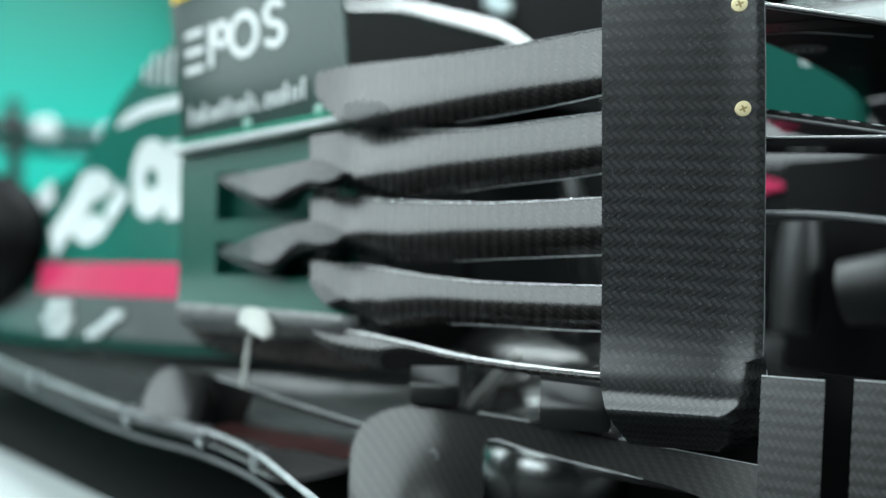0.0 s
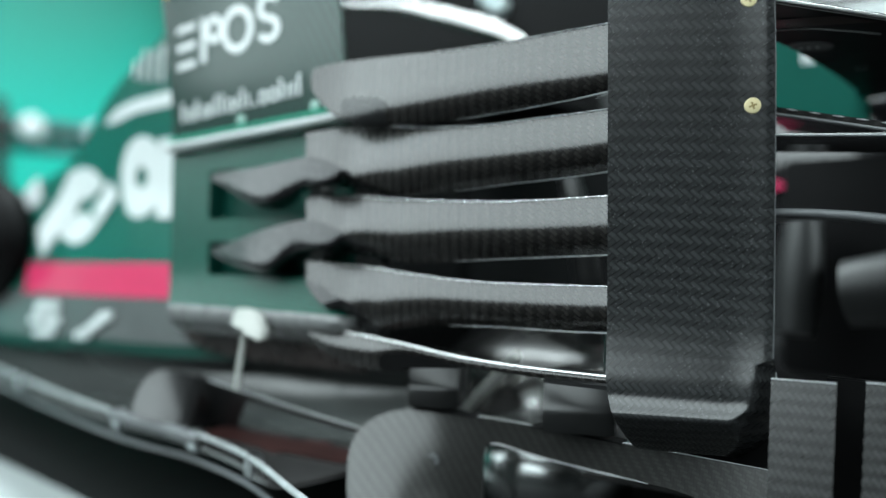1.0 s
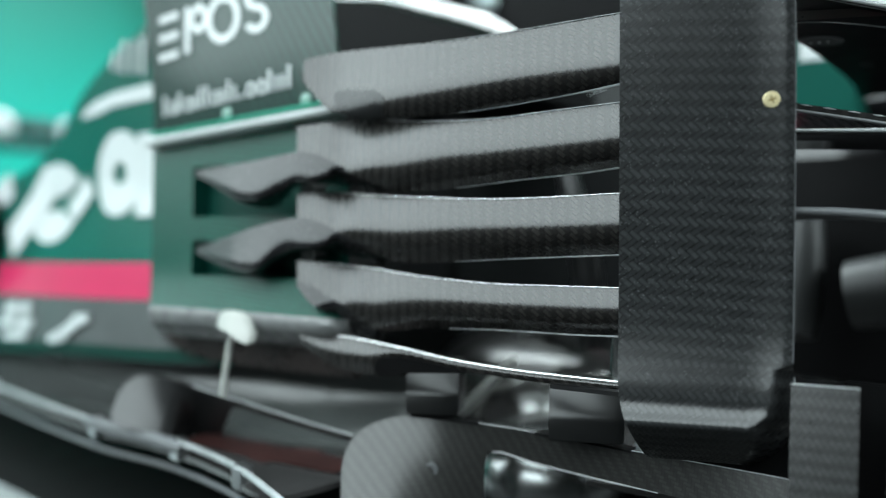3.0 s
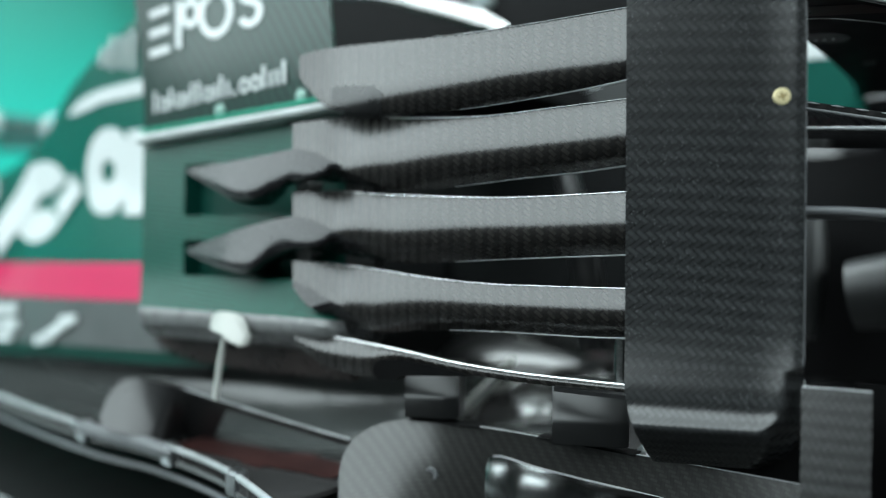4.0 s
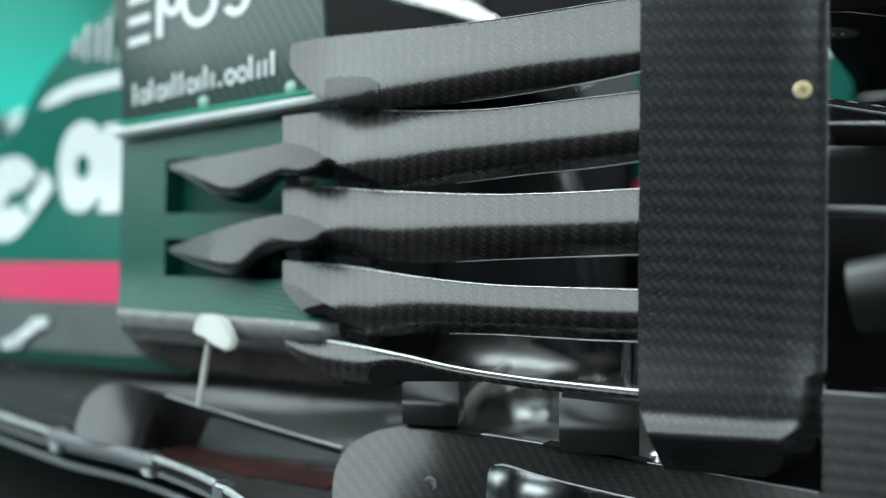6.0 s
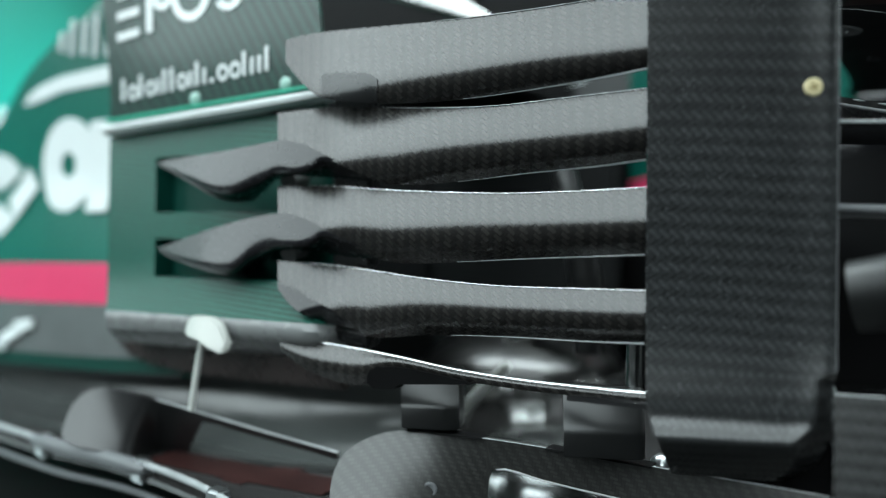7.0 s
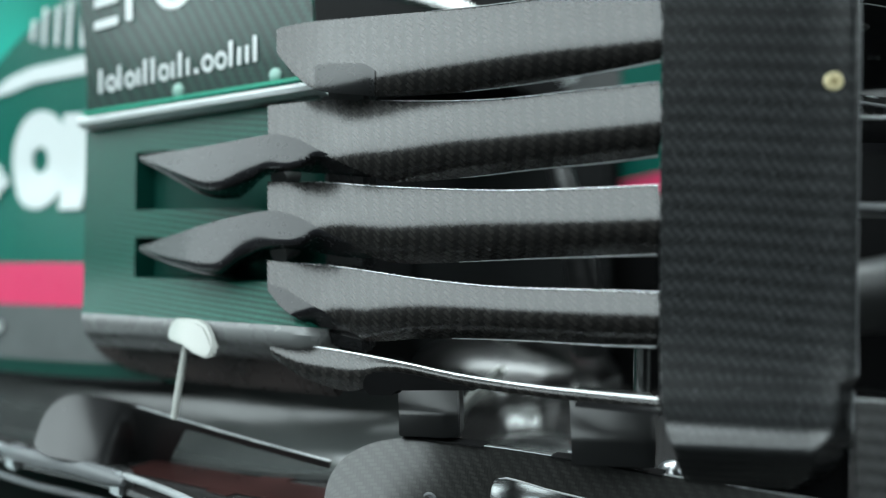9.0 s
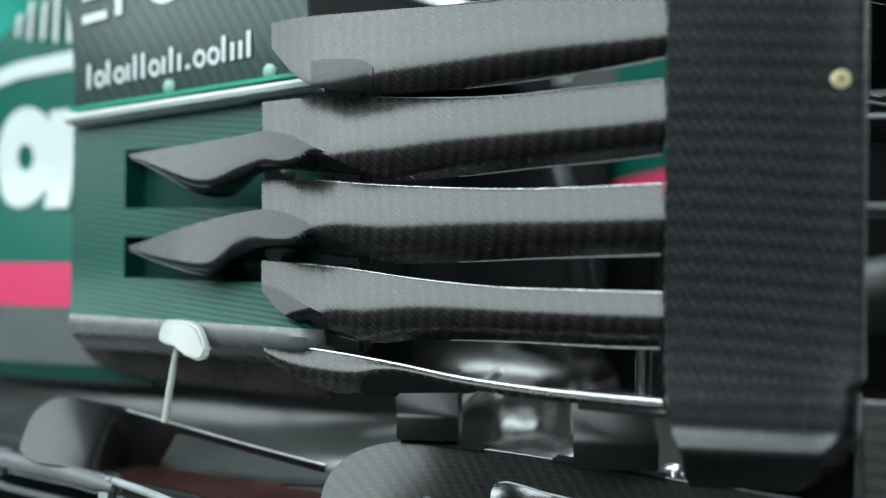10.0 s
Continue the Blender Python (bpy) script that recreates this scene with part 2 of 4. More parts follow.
def smoothline(x, pts):
    """A smooth curve through pts (monotone x), Catmull-Rom."""
    xs = [p[0] for p in pts]
    ys = [p[1] for p in pts]
    if x <= xs[0]:
        return ys[0]
    if x >= xs[-1]:
        return ys[-1]
    k = max(i for i in range(len(xs) - 1) if xs[i] <= x)
    sl = [(ys[min(i + 1, len(ys) - 1)] - ys[max(i - 1, 0)]) / (xs[min(i + 1, len(xs) - 1)] - xs[max(i - 1, 0)]) for i in (k, k + 1)]
    h = xs[k + 1] - xs[k]
    t = (x - xs[k]) / h
    return (2 * t ** 3 - 3 * t ** 2 + 1) * ys[k] + (t ** 3 - 2 * t ** 2 + t) * h * sl[0] + (-2 * t ** 3 + 3 * t ** 2) * ys[k + 1] + (t ** 3 - t ** 2) * h * sl[1]


def shell(P, thick, flip=False):
    """A closed sheet from a grid of places P[u][v], thickened away from its normal; UVs in metres."""
    P = np.array(P, float)
    nu, nv = P.shape[:2]
    du, dv = np.gradient(P, axis=0), np.gradient(P, axis=1)
    N = np.cross(du, dv)
    N /= np.maximum(np.linalg.norm(N, axis=2, keepdims=True), 1e-12)
    if flip:
        N = -N
    Q = P - N * (thick if np.ndim(thick) == 0 else np.array(thick)[..., None])
    U = np.concatenate([np.zeros((1, nv)), np.cumsum(np.linalg.norm(np.diff(P, axis=0), axis=2), axis=0)])
    V = np.concatenate([np.zeros((nu, 1)), np.cumsum(np.linalg.norm(np.diff(P, axis=1), axis=2), axis=1)], axis=1)
    U = U.mean(axis=1, keepdims=True) + 0 * U
    V = V - V[:, nv // 2:nv // 2 + 1]
    bm = bmesh.new()
    uvl = bm.loops.layers.uv.new("UVMap")
    a = [[bm.verts.new(P[i, j]) for j in range(nv)] for i in range(nu)]
    b = [[bm.verts.new(Q[i, j]) for j in range(nv)] for i in range(nu)]
    uvs = {}
    for i in range(nu):
        for j in range(nv):
            uvs[a[i][j]] = uvs[b[i][j]] = (U[i, j], V[i, j])

    def face(vs):
        f = bm.faces.new(vs if not flip else vs[::-1])
        for lp in f.loops:
            lp[uvl].uv = uvs[lp.vert]
    for i in range(nu - 1):
        for j in range(nv - 1):
            face([a[i][j], a[i + 1][j], a[i + 1][j + 1], a[i][j + 1]])
            face([b[i][j], b[i][j + 1], b[i + 1][j + 1], b[i + 1][j]])
    for i in range(nu - 1):
        face([a[i][0], b[i][0], b[i + 1][0], a[i + 1][0]])
        face([a[i][-1], a[i + 1][-1], b[i + 1][-1], b[i][-1]])
    for j in range(nv - 1):
        face([a[0][j], a[0][j + 1], b[0][j + 1], b[0][j]])
        face([a[-1][j], b[-1][j], b[-1][j + 1], a[-1][j + 1]])
    return bm


def plate(outline, yfun, thick, cut=0.01, bevel=0.0, lean=None):
    """A plate with an outline in (x, z), bent to y = yfun(x, z) and thickened inwards."""
    bm = bmesh.new()
    f = bm.faces.new([bm.verts.new((x, 0, z)) for x, z in outline])
    bm.normal_update()
    if f.normal.y > 0:
        f.normal_flip()
    xs = [p[0] for p in outline]
    x = min(xs) + cut
    while x < max(xs) - 1e-4:
        bmesh.ops.bisect_plane(bm, geom=bm.verts[:] + bm.edges[:] + bm.faces[:], plane_co=(x, 0, 0), plane_no=(1, 0, 0))
        x += cut
    front = bm.faces[:]
    r = bmesh.ops.extrude_face_region(bm, geom=front)
    back = [v for v in r["geom"] if isinstance(v, bmesh.types.BMVert)]
    # the extruded side becomes the front
    bset = set(back)
    uvl = bm.loops.layers.uv.new("UVMap")
    for v in bm.verts:
        y = yfun(v.co.x, v.co.z)
        if lean:
            v.co = shifted(v.co.x, y, v.co.z, lean(v.co.x) * (v.co.z - 0.15))
        else:
            v.co.y = y
        v.co.y += 0 if v in bset else thick
    bmesh.ops.recalc_face_normals(bm, faces=bm.faces[:])
    for fc in bm.faces:
        for lp in fc.loops:
            lp[uvl].uv = (lp.vert.co.x, lp.vert.co.z)
    if bevel:
        bmesh.ops.bevel(bm, geom=[e for e in bm.edges if e.is_manifold and e.calc_face_angle(0) > 0.9], offset=bevel, segments=2, affect="EDGES")
    return bm


def tube(points, radius, sides=12):
    """A round bar along points; radius may be a list."""
    bm = bmesh.new()
    pts = [Vector(p) for p in points]
    rings = []
    for i, p in enumerate(pts):
        d = (pts[min(i + 1, len(pts) - 1)] - pts[max(i - 1, 0)]).normalized()
        a = d.orthogonal() if abs(d.z) > 0.9 else d.cross(Vector((0, 0, 1)))
        a.normalize()
        b = d.cross(a)
        r = radius[i] if isinstance(radius, (list, tuple)) else radius
        rings.append([bm.verts.new(p + r * (math.cos(t) * a + math.sin(t) * b)) for t in [2 * math.pi * k / sides for k in range(sides)]])
    for q, w in zip(rings, rings[1:]):
        for k in range(sides):
            bm.faces.new([q[k], q[(k + 1) % sides], w[(k + 1) % sides], w[k]])
    bm.faces.new(rings[0][::-1])
    bm.faces.new(rings[-1])
    bmesh.ops.recalc_face_normals(bm, faces=bm.faces[:])
    return bm


def box(lo, hi, bevel=0.0, segs=2):
    bm = bmesh.new()
    c = [(a + b) / 2 for a, b in zip(lo, hi)]
    s = [b - a for a, b in zip(lo, hi)]
    bmesh.ops.create_cube(bm, size=1, matrix=Matrix.Translation(c) @ Matrix.Diagonal((*s, 1)))
    if bevel:
        bmesh.ops.bevel(bm, geom=bm.edges[:], offset=bevel, segments=segs, affect="EDGES")
    return bm


def lathe(profile, m, n=32, flute=0.0):
    """Turns (radius, height) pairs about z, then places by m."""
    bm = bmesh.new()
    wave = [1 + flute * math.cos(18 * math.pi * k / n) for k in range(n)]
    rings = [[bm.verts.new(m @ Vector((r * wave[k] * math.cos(2 * math.pi * k / n), r * wave[k] * math.sin(2 * math.pi * k / n), h))) for k in range(n)] for r, h in profile]
    for q, w in zip(rings, rings[1:]):
        for k in range(n):
            bm.faces.new([q[k], q[(k + 1) % n], w[(k + 1) % n], w[k]])
    bm.faces.new(rings[0][::-1])
    bm.faces.new(rings[-1])
    bmesh.ops.recalc_face_normals(bm, faces=bm.faces[:])
    return bm


def ring_cells(cx, cz, r0, r1, a0, a1, sx, fmap, proud, n=24):
    """A flat ring segment as a thin raised sheet."""
    P = []
    for k in range(n + 1):
        t = radians(a0 + (a1 - a0) * k / n)
        row = []
        for r in (r1, r0):
            x, z = cx + sx * r * math.cos(t), cz + r * math.sin(t)
            row.append(fmap(x, z, proud))
        P.append(row)
    return shell(P, proud * 0.8)


def bar_shape(x0, z0, x1, z1, w, fmap, proud):
    """A straight bar of width w from one place to another as a thin raised sheet."""
    d = Vector((x1 - x0, z1 - z0)).normalized()
    s = Vector((-d.y, d.x)) * w / 2
    P = []
    for k in range(5):
        f = k / 4
        x, z = x0 + (x1 - x0) * f, z0 + (z1 - z0) * f
        P.append([fmap(x + q * s.x, z + q * s.y, proud) for q in (1, -1)])
    return shell(P, proud * 0.8)


# ---- the hall ----
hall_floor = part("floor", box((-7, -8, -0.1), (5, 6, 0.0)), GROUND, smooth=False)
tagged(hall_floor, "dark grey polished resin floor of the hall", "floor", kind="structure")
for nm, lo, hi in (("wall_north", (-7, 6, 0), (5, 6.1, 2.7)), ("wall_south", (-7, -8.1, 0), (5, -8, 2.7)), ("wall_east", (5, -8, 0), (5.1, 6, 2.7)), ("wall_west", (-7.1, -8, 0), (-7, 6, 2.7))):
    tagged(part(nm, box(lo, hi), WALLPAINT, smooth=False), "dark painted hall wall", "wall", kind="structure")
tagged(part("ceiling", box((-7, -8, 2.7), (5, 6, 2.8)), WALLPAINT, smooth=False), "dark painted hall ceiling", "ceiling", kind="structure")
# lit part of the floor, put in as a thin paler slab
tagged(part("lit_floor_patch", box((-3.0, 0.10, 0.0), (-0.76, 0.385, 0.003)), LIT_FLOOR, smooth=False), "pale patch that paints a lit area on the dark floor", "marking", kind="structure")
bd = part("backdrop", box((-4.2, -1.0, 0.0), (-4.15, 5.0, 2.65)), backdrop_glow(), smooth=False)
tagged(bd, "teal back-lit display wall behind the car", "backdrop", kind="structure")

# ---- the car ----
car = new("racing_car")
tagged(car, "green and black carbon-fibre racing car with slatted side deflectors, parked indoors", "racing car")

# vertical turning vane
VZ = [(0.160, 0.0280), (0.1640, 0.0190), (0.168, 0.0100), (0.173, -0.001), (0.178, -0.0100), (0.182, -0.0158), (0.1845, -0.0180), (0.1860, -0.0184), (0.1875, -0.0179), (0.190, -0.0163), (0.193, -0.0144), (0.196, -0.0128), (0.1985, -0.0119), (0.201, -0.0115), (0.204, -0.0112), (0.208, -0.0105), (0.214, -0.0090), (0.225, -0.0062), (0.24, -0.0031), (0.26, -0.0009), (0.275, -0.0002), (0.29, 0.0), (0.60, 0.0)]


def vane_y(x, z):
    return 0.426 + 0.38 * (x + 0.216) + smoothline(z, VZ)


def vane_edges(z):
    """Left edge, fold and right edge of the vane at height z; low down its right side folds sharply inwards."""
    xl = -0.2160 + 0.019 * max(0, (0.215 - z) / 0.055) ** 2.2
    low = min(0.0125, max(0.0, 0.1780 - z))
    xr = -0.1255 - (0.013 - math.sqrt(0.013 ** 2 - low ** 2)) - 0.006 * max(0, (z - 0.43) / 0.13)
    opened = min(1.0, max(0.0, (0.2255 - z) / 0.0045))
    fold = 0.0085 + 0.0035 * min(1.0, max(0.0, (0.215 - z) / 0.022)) + 0.008 * min(1.0, max(0.0, (0.197 - z) / 0.010)) ** 2
    xf = xr - (0.0004 + fold * opened)
    return xl, xf, xr, opened


def vane_place(x, z, s, opened, u):
    y0 = 0.426 + 0.38 * (x + 0.216)
    e = 0.0011
    turn = opened * 2.3 * (math.sqrt(s * s + e * e) - e) if s > 0 else 0.0
    bulge = -0.0026 * max(0, (min(u, 0.96) - 0.72) / 0.24) ** 2 + 0.0012 * (1 - opened) * max(0, (u - 0.96) / 0.04) ** 2
    return shifted(x, y0, z, vane_y(x, z) + turn + bulge - y0)


def vane():
    P = []
    zs = [0.1657, 0.166, 0.167, 0.1685, 0.170, 0.172, 0.174, 0.176, 0.178, 0.18, 0.1815, 0.183, 0.1845, 0.186, 0.1875, 0.189, 0.191, 0.193, 0.195, 0.197, 0.199, 0.201, 0.203, 0.206, 0.209, 0.212, 0.2155, 0.219, 0.221, 0.222, 0.2232, 0.2244, 0.2256, 0.227, 0.23, 0.235, 0.24, 0.245, 0.25, 0.26, 0.27, 0.28, 0.29] + [0.30 + 0.02 * k for k in range(14)]
    for i in range(49):
        row = []
        for z in zs:
            xl, xf, xr, opened = vane_edges(z)
            x = xl + (xf - xl) * i / 36 if i <= 36 else xf + (xr - xf) * ((i - 36) / 12) ** 1.5
            row.append(vane_place(x, z, x - xf, opened, (x - xl) / (xr - xl)))
        P.append(row)
    return part("turning_vane", shell(P, 0.0035), CARBON_VANE, car, "upright twill carbon-fibre vane with rolled lower lip")


vane_ob = vane()
for side in (0, 1):
    pts = []
    for z in [0.1665, 0.168, 0.170, 0.172, 0.175, 0.178, 0.184, 0.19, 0.2, 0.21, 0.218, 0.222, 0.226, 0.23, 0.25, 0.3, 0.35, 0.40, 0.45, 0.50]:
        xl, xf, xr, opened = vane_edges(z)
        x = xr if side else xl
        p = vane_place(x, z, x - xf if side else 0.0, opened, float(side))
        pts.append((p[0] + (0.0003 if side else -0.0002), p[1] + (-0.0002 if side else 0.0015), p[2]))
    if side:
        # pale colour stands in for the reflection on the corner rim
        part("edge_bead", tube(pts[:11], [0.0012] * 4 + [0.0014] * 5 + [0.0008, 0.0004], 10), RAILMAT, vane_ob, "pale bead that paints the glint on the vane's corner")
    part("edge_bead", tube(pts[12:] if side else pts, 0.00025, 8), GREY, vane_ob, "thin polished edge of the vane")


def screw(x, z):
    xl, xf, xr, opened = vane_edges(z)
    x, y, z = vane_place(x, z, 0.0, opened, (x - xl) / (xr - xl))
    n = Vector((0.38, -1, 0)).normalized()
    m = Matrix.Translation((x, y, z)) @ n.to_track_quat("Z", "Y").to_matrix().to_4x4()
    ob = part("screw", lathe([(0.0048, -0.001), (0.0048, 0.0004), (0.0044, 0.0008), (0.0030, 0.0009), (0.0004, 0.0009)], m), BRASS, vane_ob, "yellow-passivated cross-head screw")
    bm = bmesh.new()
    for ang in (20, 110):
        b2 = m @ Matrix.Rotation(radians(ang), 4, "Z") @ Matrix.Translation((0, 0, 0.00088)) @ Matrix.Diagonal((0.0046, 0.0011, 0.0004, 1))
        bmesh.ops.create_cube(bm, size=1, matrix=b2)
    # the cross is cut as a dark recess in the head's mesh
    me = ob.data
    tmp = bpy.data.meshes.new("cross")
    bm.to_mesh(tmp)
    bm.free()
    bm = bmesh.new()
    bm.from_mesh(me)
    nf = len(bm.faces)
    bm.from_mesh(tmp)
    bm.faces.ensure_lookup_table()
    for f in bm.faces[nf:]:
        f.material_index = 1
    bm.to_mesh(me)
    bm.free()
    me.materials.append(SLOT)
    bpy.data.meshes.remove(tmp)


screw(-0.1370, 0.3762)
screw(-0.1392, 0.4395)

# slats


def bend(f, mid, wide=0.40):
    """Nearly flat above mid, a soft roll about it, under-turned below."""
    t = min(1.0, max(0.0, (f - mid + wide) / (2 * wide)))
    return t * t * t * (t * (6 * t - 15) + 10)


def slat(top, bottom, x0, x1, th_top, th_bot, thick, lit):
    """A louvre blade: convex section whose normal turns from th_top to th_bot degrees of elevation; (x, z) edge lines."""
    P = []
    nu, nv = 56, 36
    for i in range(nu + 1):
        u = i / nu
        x = x0 + (x1 - x0) * u
        zt, zb = smoothline(x, top), smoothline(x, bottom)
        a, b = radians(interp(u, th_top)), radians(interp(u, th_bot))
        mid = smoothline(x, lit)
        sec = [(0.0, 0.0)]
        for j in range(nv):
            th = a + (b - a) * bend((j + 0.5) / nv, mid)
            sec.append((sec[-1][0] + math.sin(th), sec[-1][1] + math.cos(th)))
        k = max(zt - zb, 1e-4) / sec[-1][1]
        out = max(q[0] for q in sec)
        row = []
        for sy, sz in sec:
            dy = k * (out - sy) + 0.36 * max(0.0, x + 0.37) ** 2
            z = zt - k * sz
            row.append((EYEX + (x - EYEX) * (1 + dy / 0.40), 0.40 + 0.1 * (x + 0.47) + dy, EYEZ + (z - EYEZ) * (1 + dy / 0.40)))
        P.append(row)
    return P, thick


SLATS = [
    ([(-0.465, 0.4350), (-0.457, 0.4362), (-0.4356, 0.4370), (-0.3812, 0.4346), (-0.3297, 0.4320), (-0.2832, 0.4313), (-0.2411, 0.4317), (-0.215, 0.4319)],
     [(-0.465, 0.4190), (-0.4600, 0.4130), (-0.447, 0.4000), (-0.4330, 0.3915), (-0.4094, 0.3868), (-0.3780, 0.3832), (-0.3330, 0.3820), (-0.2920, 0.3832), (-0.2411, 0.3868), (-0.215, 0.3895)]),
    ([(-0.472, 0.3842), (-0.4211, 0.3845), (-0.3550, 0.3786), (-0.3061, 0.3761), (-0.2617, 0.3773), (-0.215, 0.3786)],
     [(-0.472, 0.3648), (-0.467, 0.3628), (-0.4466, 0.3590), (-0.4287, 0.3500), (-0.41, 0.3415), (-0.3946, 0.3355), (-0.3780, 0.3303), (-0.3301, 0.3310), (-0.2835, 0.3345), (-0.2412, 0.3370), (-0.215, 0.3395)]),
    ([(-0.472, 0.3326), (-0.4275, 0.3310), (-0.3819, 0.3270), (-0.3062, 0.3230), (-0.2618, 0.3229), (-0.215, 0.3241)],
     [(-0.472, 0.3130), (-0.466, 0.3112), (-0.4463, 0.3080), (-0.4284, 0.2990), (-0.41, 0.2905), (-0.3943, 0.2845), (-0.3780, 0.2800), (-0.3556, 0.2795), (-0.2836, 0.2836), (-0.215, 0.2870)]),
    ([(-0.472, 0.2791), (-0.4103, 0.2756), (-0.3556, 0.2699), (-0.3064, 0.2668), (-0.2619, 0.2667), (-0.215, 0.2671)],
     [(-0.472, 0.2630), (-0.4570, 0.2597), (-0.4450, 0.2540), (-0.433, 0.2488), (-0.422, 0.2440), (-0.41, 0.2375), (-0.3940, 0.2298), (-0.3536, 0.2335), (-0.3000, 0.2360), (-0.2413, 0.2368), (-0.215, 0.2378)]),
    ([(-0.4700, 0.2246), (-0.4165, 0.2219), (-0.3718, 0.2178), (-0.3306, 0.2131), (-0.2838, 0.2105), (-0.2413, 0.2100), (-0.215, 0.2100)],
     [(-0.4700, 0.2160), (-0.4625, 0.2110), (-0.4468, 0.2034), (-0.43, 0.1990), (-0.41, 0.1962), (-0.398, 0.1985), (-0.385, 0.2065), (-0.37, 0.2105), (-0.3306, 0.2068), (-0.2838, 0.2048), (-0.2413, 0.2045), (-0.215, 0.2045)]),
]
# how far down each blade its lit upper face reaches
LIT = [
    [(-0.47, 1.25), (-0.43, 1.05), (-0.400, 0.90), (-0.38, 0.82), (-0.34, 0.74), (-0.303, 0.70), (-0.27, 0.71), (-0.215, 0.80)],
    [(-0.47, 1.4), (-0.44, 1.3), (-0.42, 1.08), (-0.40, 0.86), (-0.38, 0.72), (-0.34, 0.60), (-0.303, 0.58), (-0.27, 0.59), (-0.215, 0.60)],
    [(-0.47, 1.4), (-0.44, 1.25), (-0.425, 1.0), (-0.41, 0.80), (-0.38, 0.65), (-0.34, 0.58), (-0.303, 0.56), (-0.27, 0.57), (-0.215, 0.58)],
    [(-0.47, 1.4), (-0.45, 1.4), (-0.43, 1.2), (-0.415, 0.92), (-0.40, 0.74), (-0.38, 0.63), (-0.34, 0.55), (-0.303, 0.54), (-0.27, 0.54), (-0.215, 0.54)],
    [(-0.47, 0.75), (-0.43, 0.62), (-0.40, 0.52), (-0.36, 0.5), (-0.215, 0.5)],
]
for k, (top, bottom) in enumerate(SLATS):
    tt, tb = ([(0, 14), (0.15, 22), (0.26, 25), (1, 26)], [(0, -46), (1, -52)]) if k < 4 else ([(0, 27), (0.2, 30), (0.38, 44), (0.6, 48), (1, 48)], [(0, -30), (0.2, -28), (0.38, -22), (0.6, -18), (1, -18)])
    grid, thick = slat(top, bottom, top[0][0], -0.215, tt, tb, 0.0012, LIT[k])
    sl = part("slat", shell(grid, thick, flip=True), CARBON_SLAT, car, "curved satin carbon-fibre louvre slat" if k < 4 else "lowest twisted carbon-fibre louvre slat with bright upper edge")

    # glint of the top edge as a bright bead, chipped into dashes of bare weave on two of the blades
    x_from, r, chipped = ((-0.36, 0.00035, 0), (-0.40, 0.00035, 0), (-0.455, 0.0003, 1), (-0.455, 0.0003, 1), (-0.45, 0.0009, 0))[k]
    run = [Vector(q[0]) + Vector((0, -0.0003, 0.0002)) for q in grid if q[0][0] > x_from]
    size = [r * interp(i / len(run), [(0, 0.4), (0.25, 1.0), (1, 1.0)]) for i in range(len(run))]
    part("edge_bead", tube(run, size, 8), EDGE_GLINT if k > 1 else RAILMAT, sl, "bright bead that paints the glint along the upper edge")
    if chipped:
        rng = random.Random(20 + k)
        verts = []
        for i in range(len(run) - 1):
            if run[i].x < -0.275:
                a0 = rng.uniform(0.0, 0.25)
                verts.append((run[i].lerp(run[i + 1], a0), run[i].lerp(run[i + 1], a0 + rng.uniform(0.3, 0.6)), rng.uniform(0.0004, 0.0008)))
        bm = bmesh.new()
        for p, q, w in verts:
            d, up = q - p, Vector((0, -0.5, 0.85)) * w
            for f0, f1, h in ((0.0, 1.0, 1.0),):
                ring = [bm.verts.new(p + d * f) for f in (0.0, 1.0)] + [bm.verts.new(p + d * f + up * h) for f in (0.85, 0.15)]
                back = [bm.verts.new(v.co + Vector((0, 0.0008, 0.0002))) for v in ring]
                bm.faces.new(ring)
                bm.faces.new(back[::-1])
                for c in range(4):
                    bm.faces.new([ring[c], back[c], back[(c + 1) % 4], ring[(c + 1) % 4]])
        bmesh.ops.recalc_face_normals(bm, faces=bm.faces[:])
        part("frayed_weave", bm, BLACK, sl, "dark chipped weave along the upper edge", smooth=False)
    if k < 4:
        # pale bead paints the light caught on the lower edge
        low = [Vector(q[-1]) + Vector((0, -0.0004, 0.0001)) for q in grid if q[0][0] > -0.34]
        part("edge_bead", tube(low, [0.0002 + 0.0006 * i / len(low) for i in range(len(low))], 8), RAILMAT, sl, "thin pale bead that paints the glint along the lower edge")
    if k == 0:
        pad = [[(p[0], p[1] - 0.0008, p[2]) for p in [row[min(36, 22 + c + j)] for j in range(15)]] for row, c in zip(grid[7:18], (2, 1, 0, 0, 0, 0, 0, 0, 0, 1, 3))]
        part("pad", shell(pad, 0.0006, flip=True), PAD, sl, "smooth dark bonded pad with rounded corners")


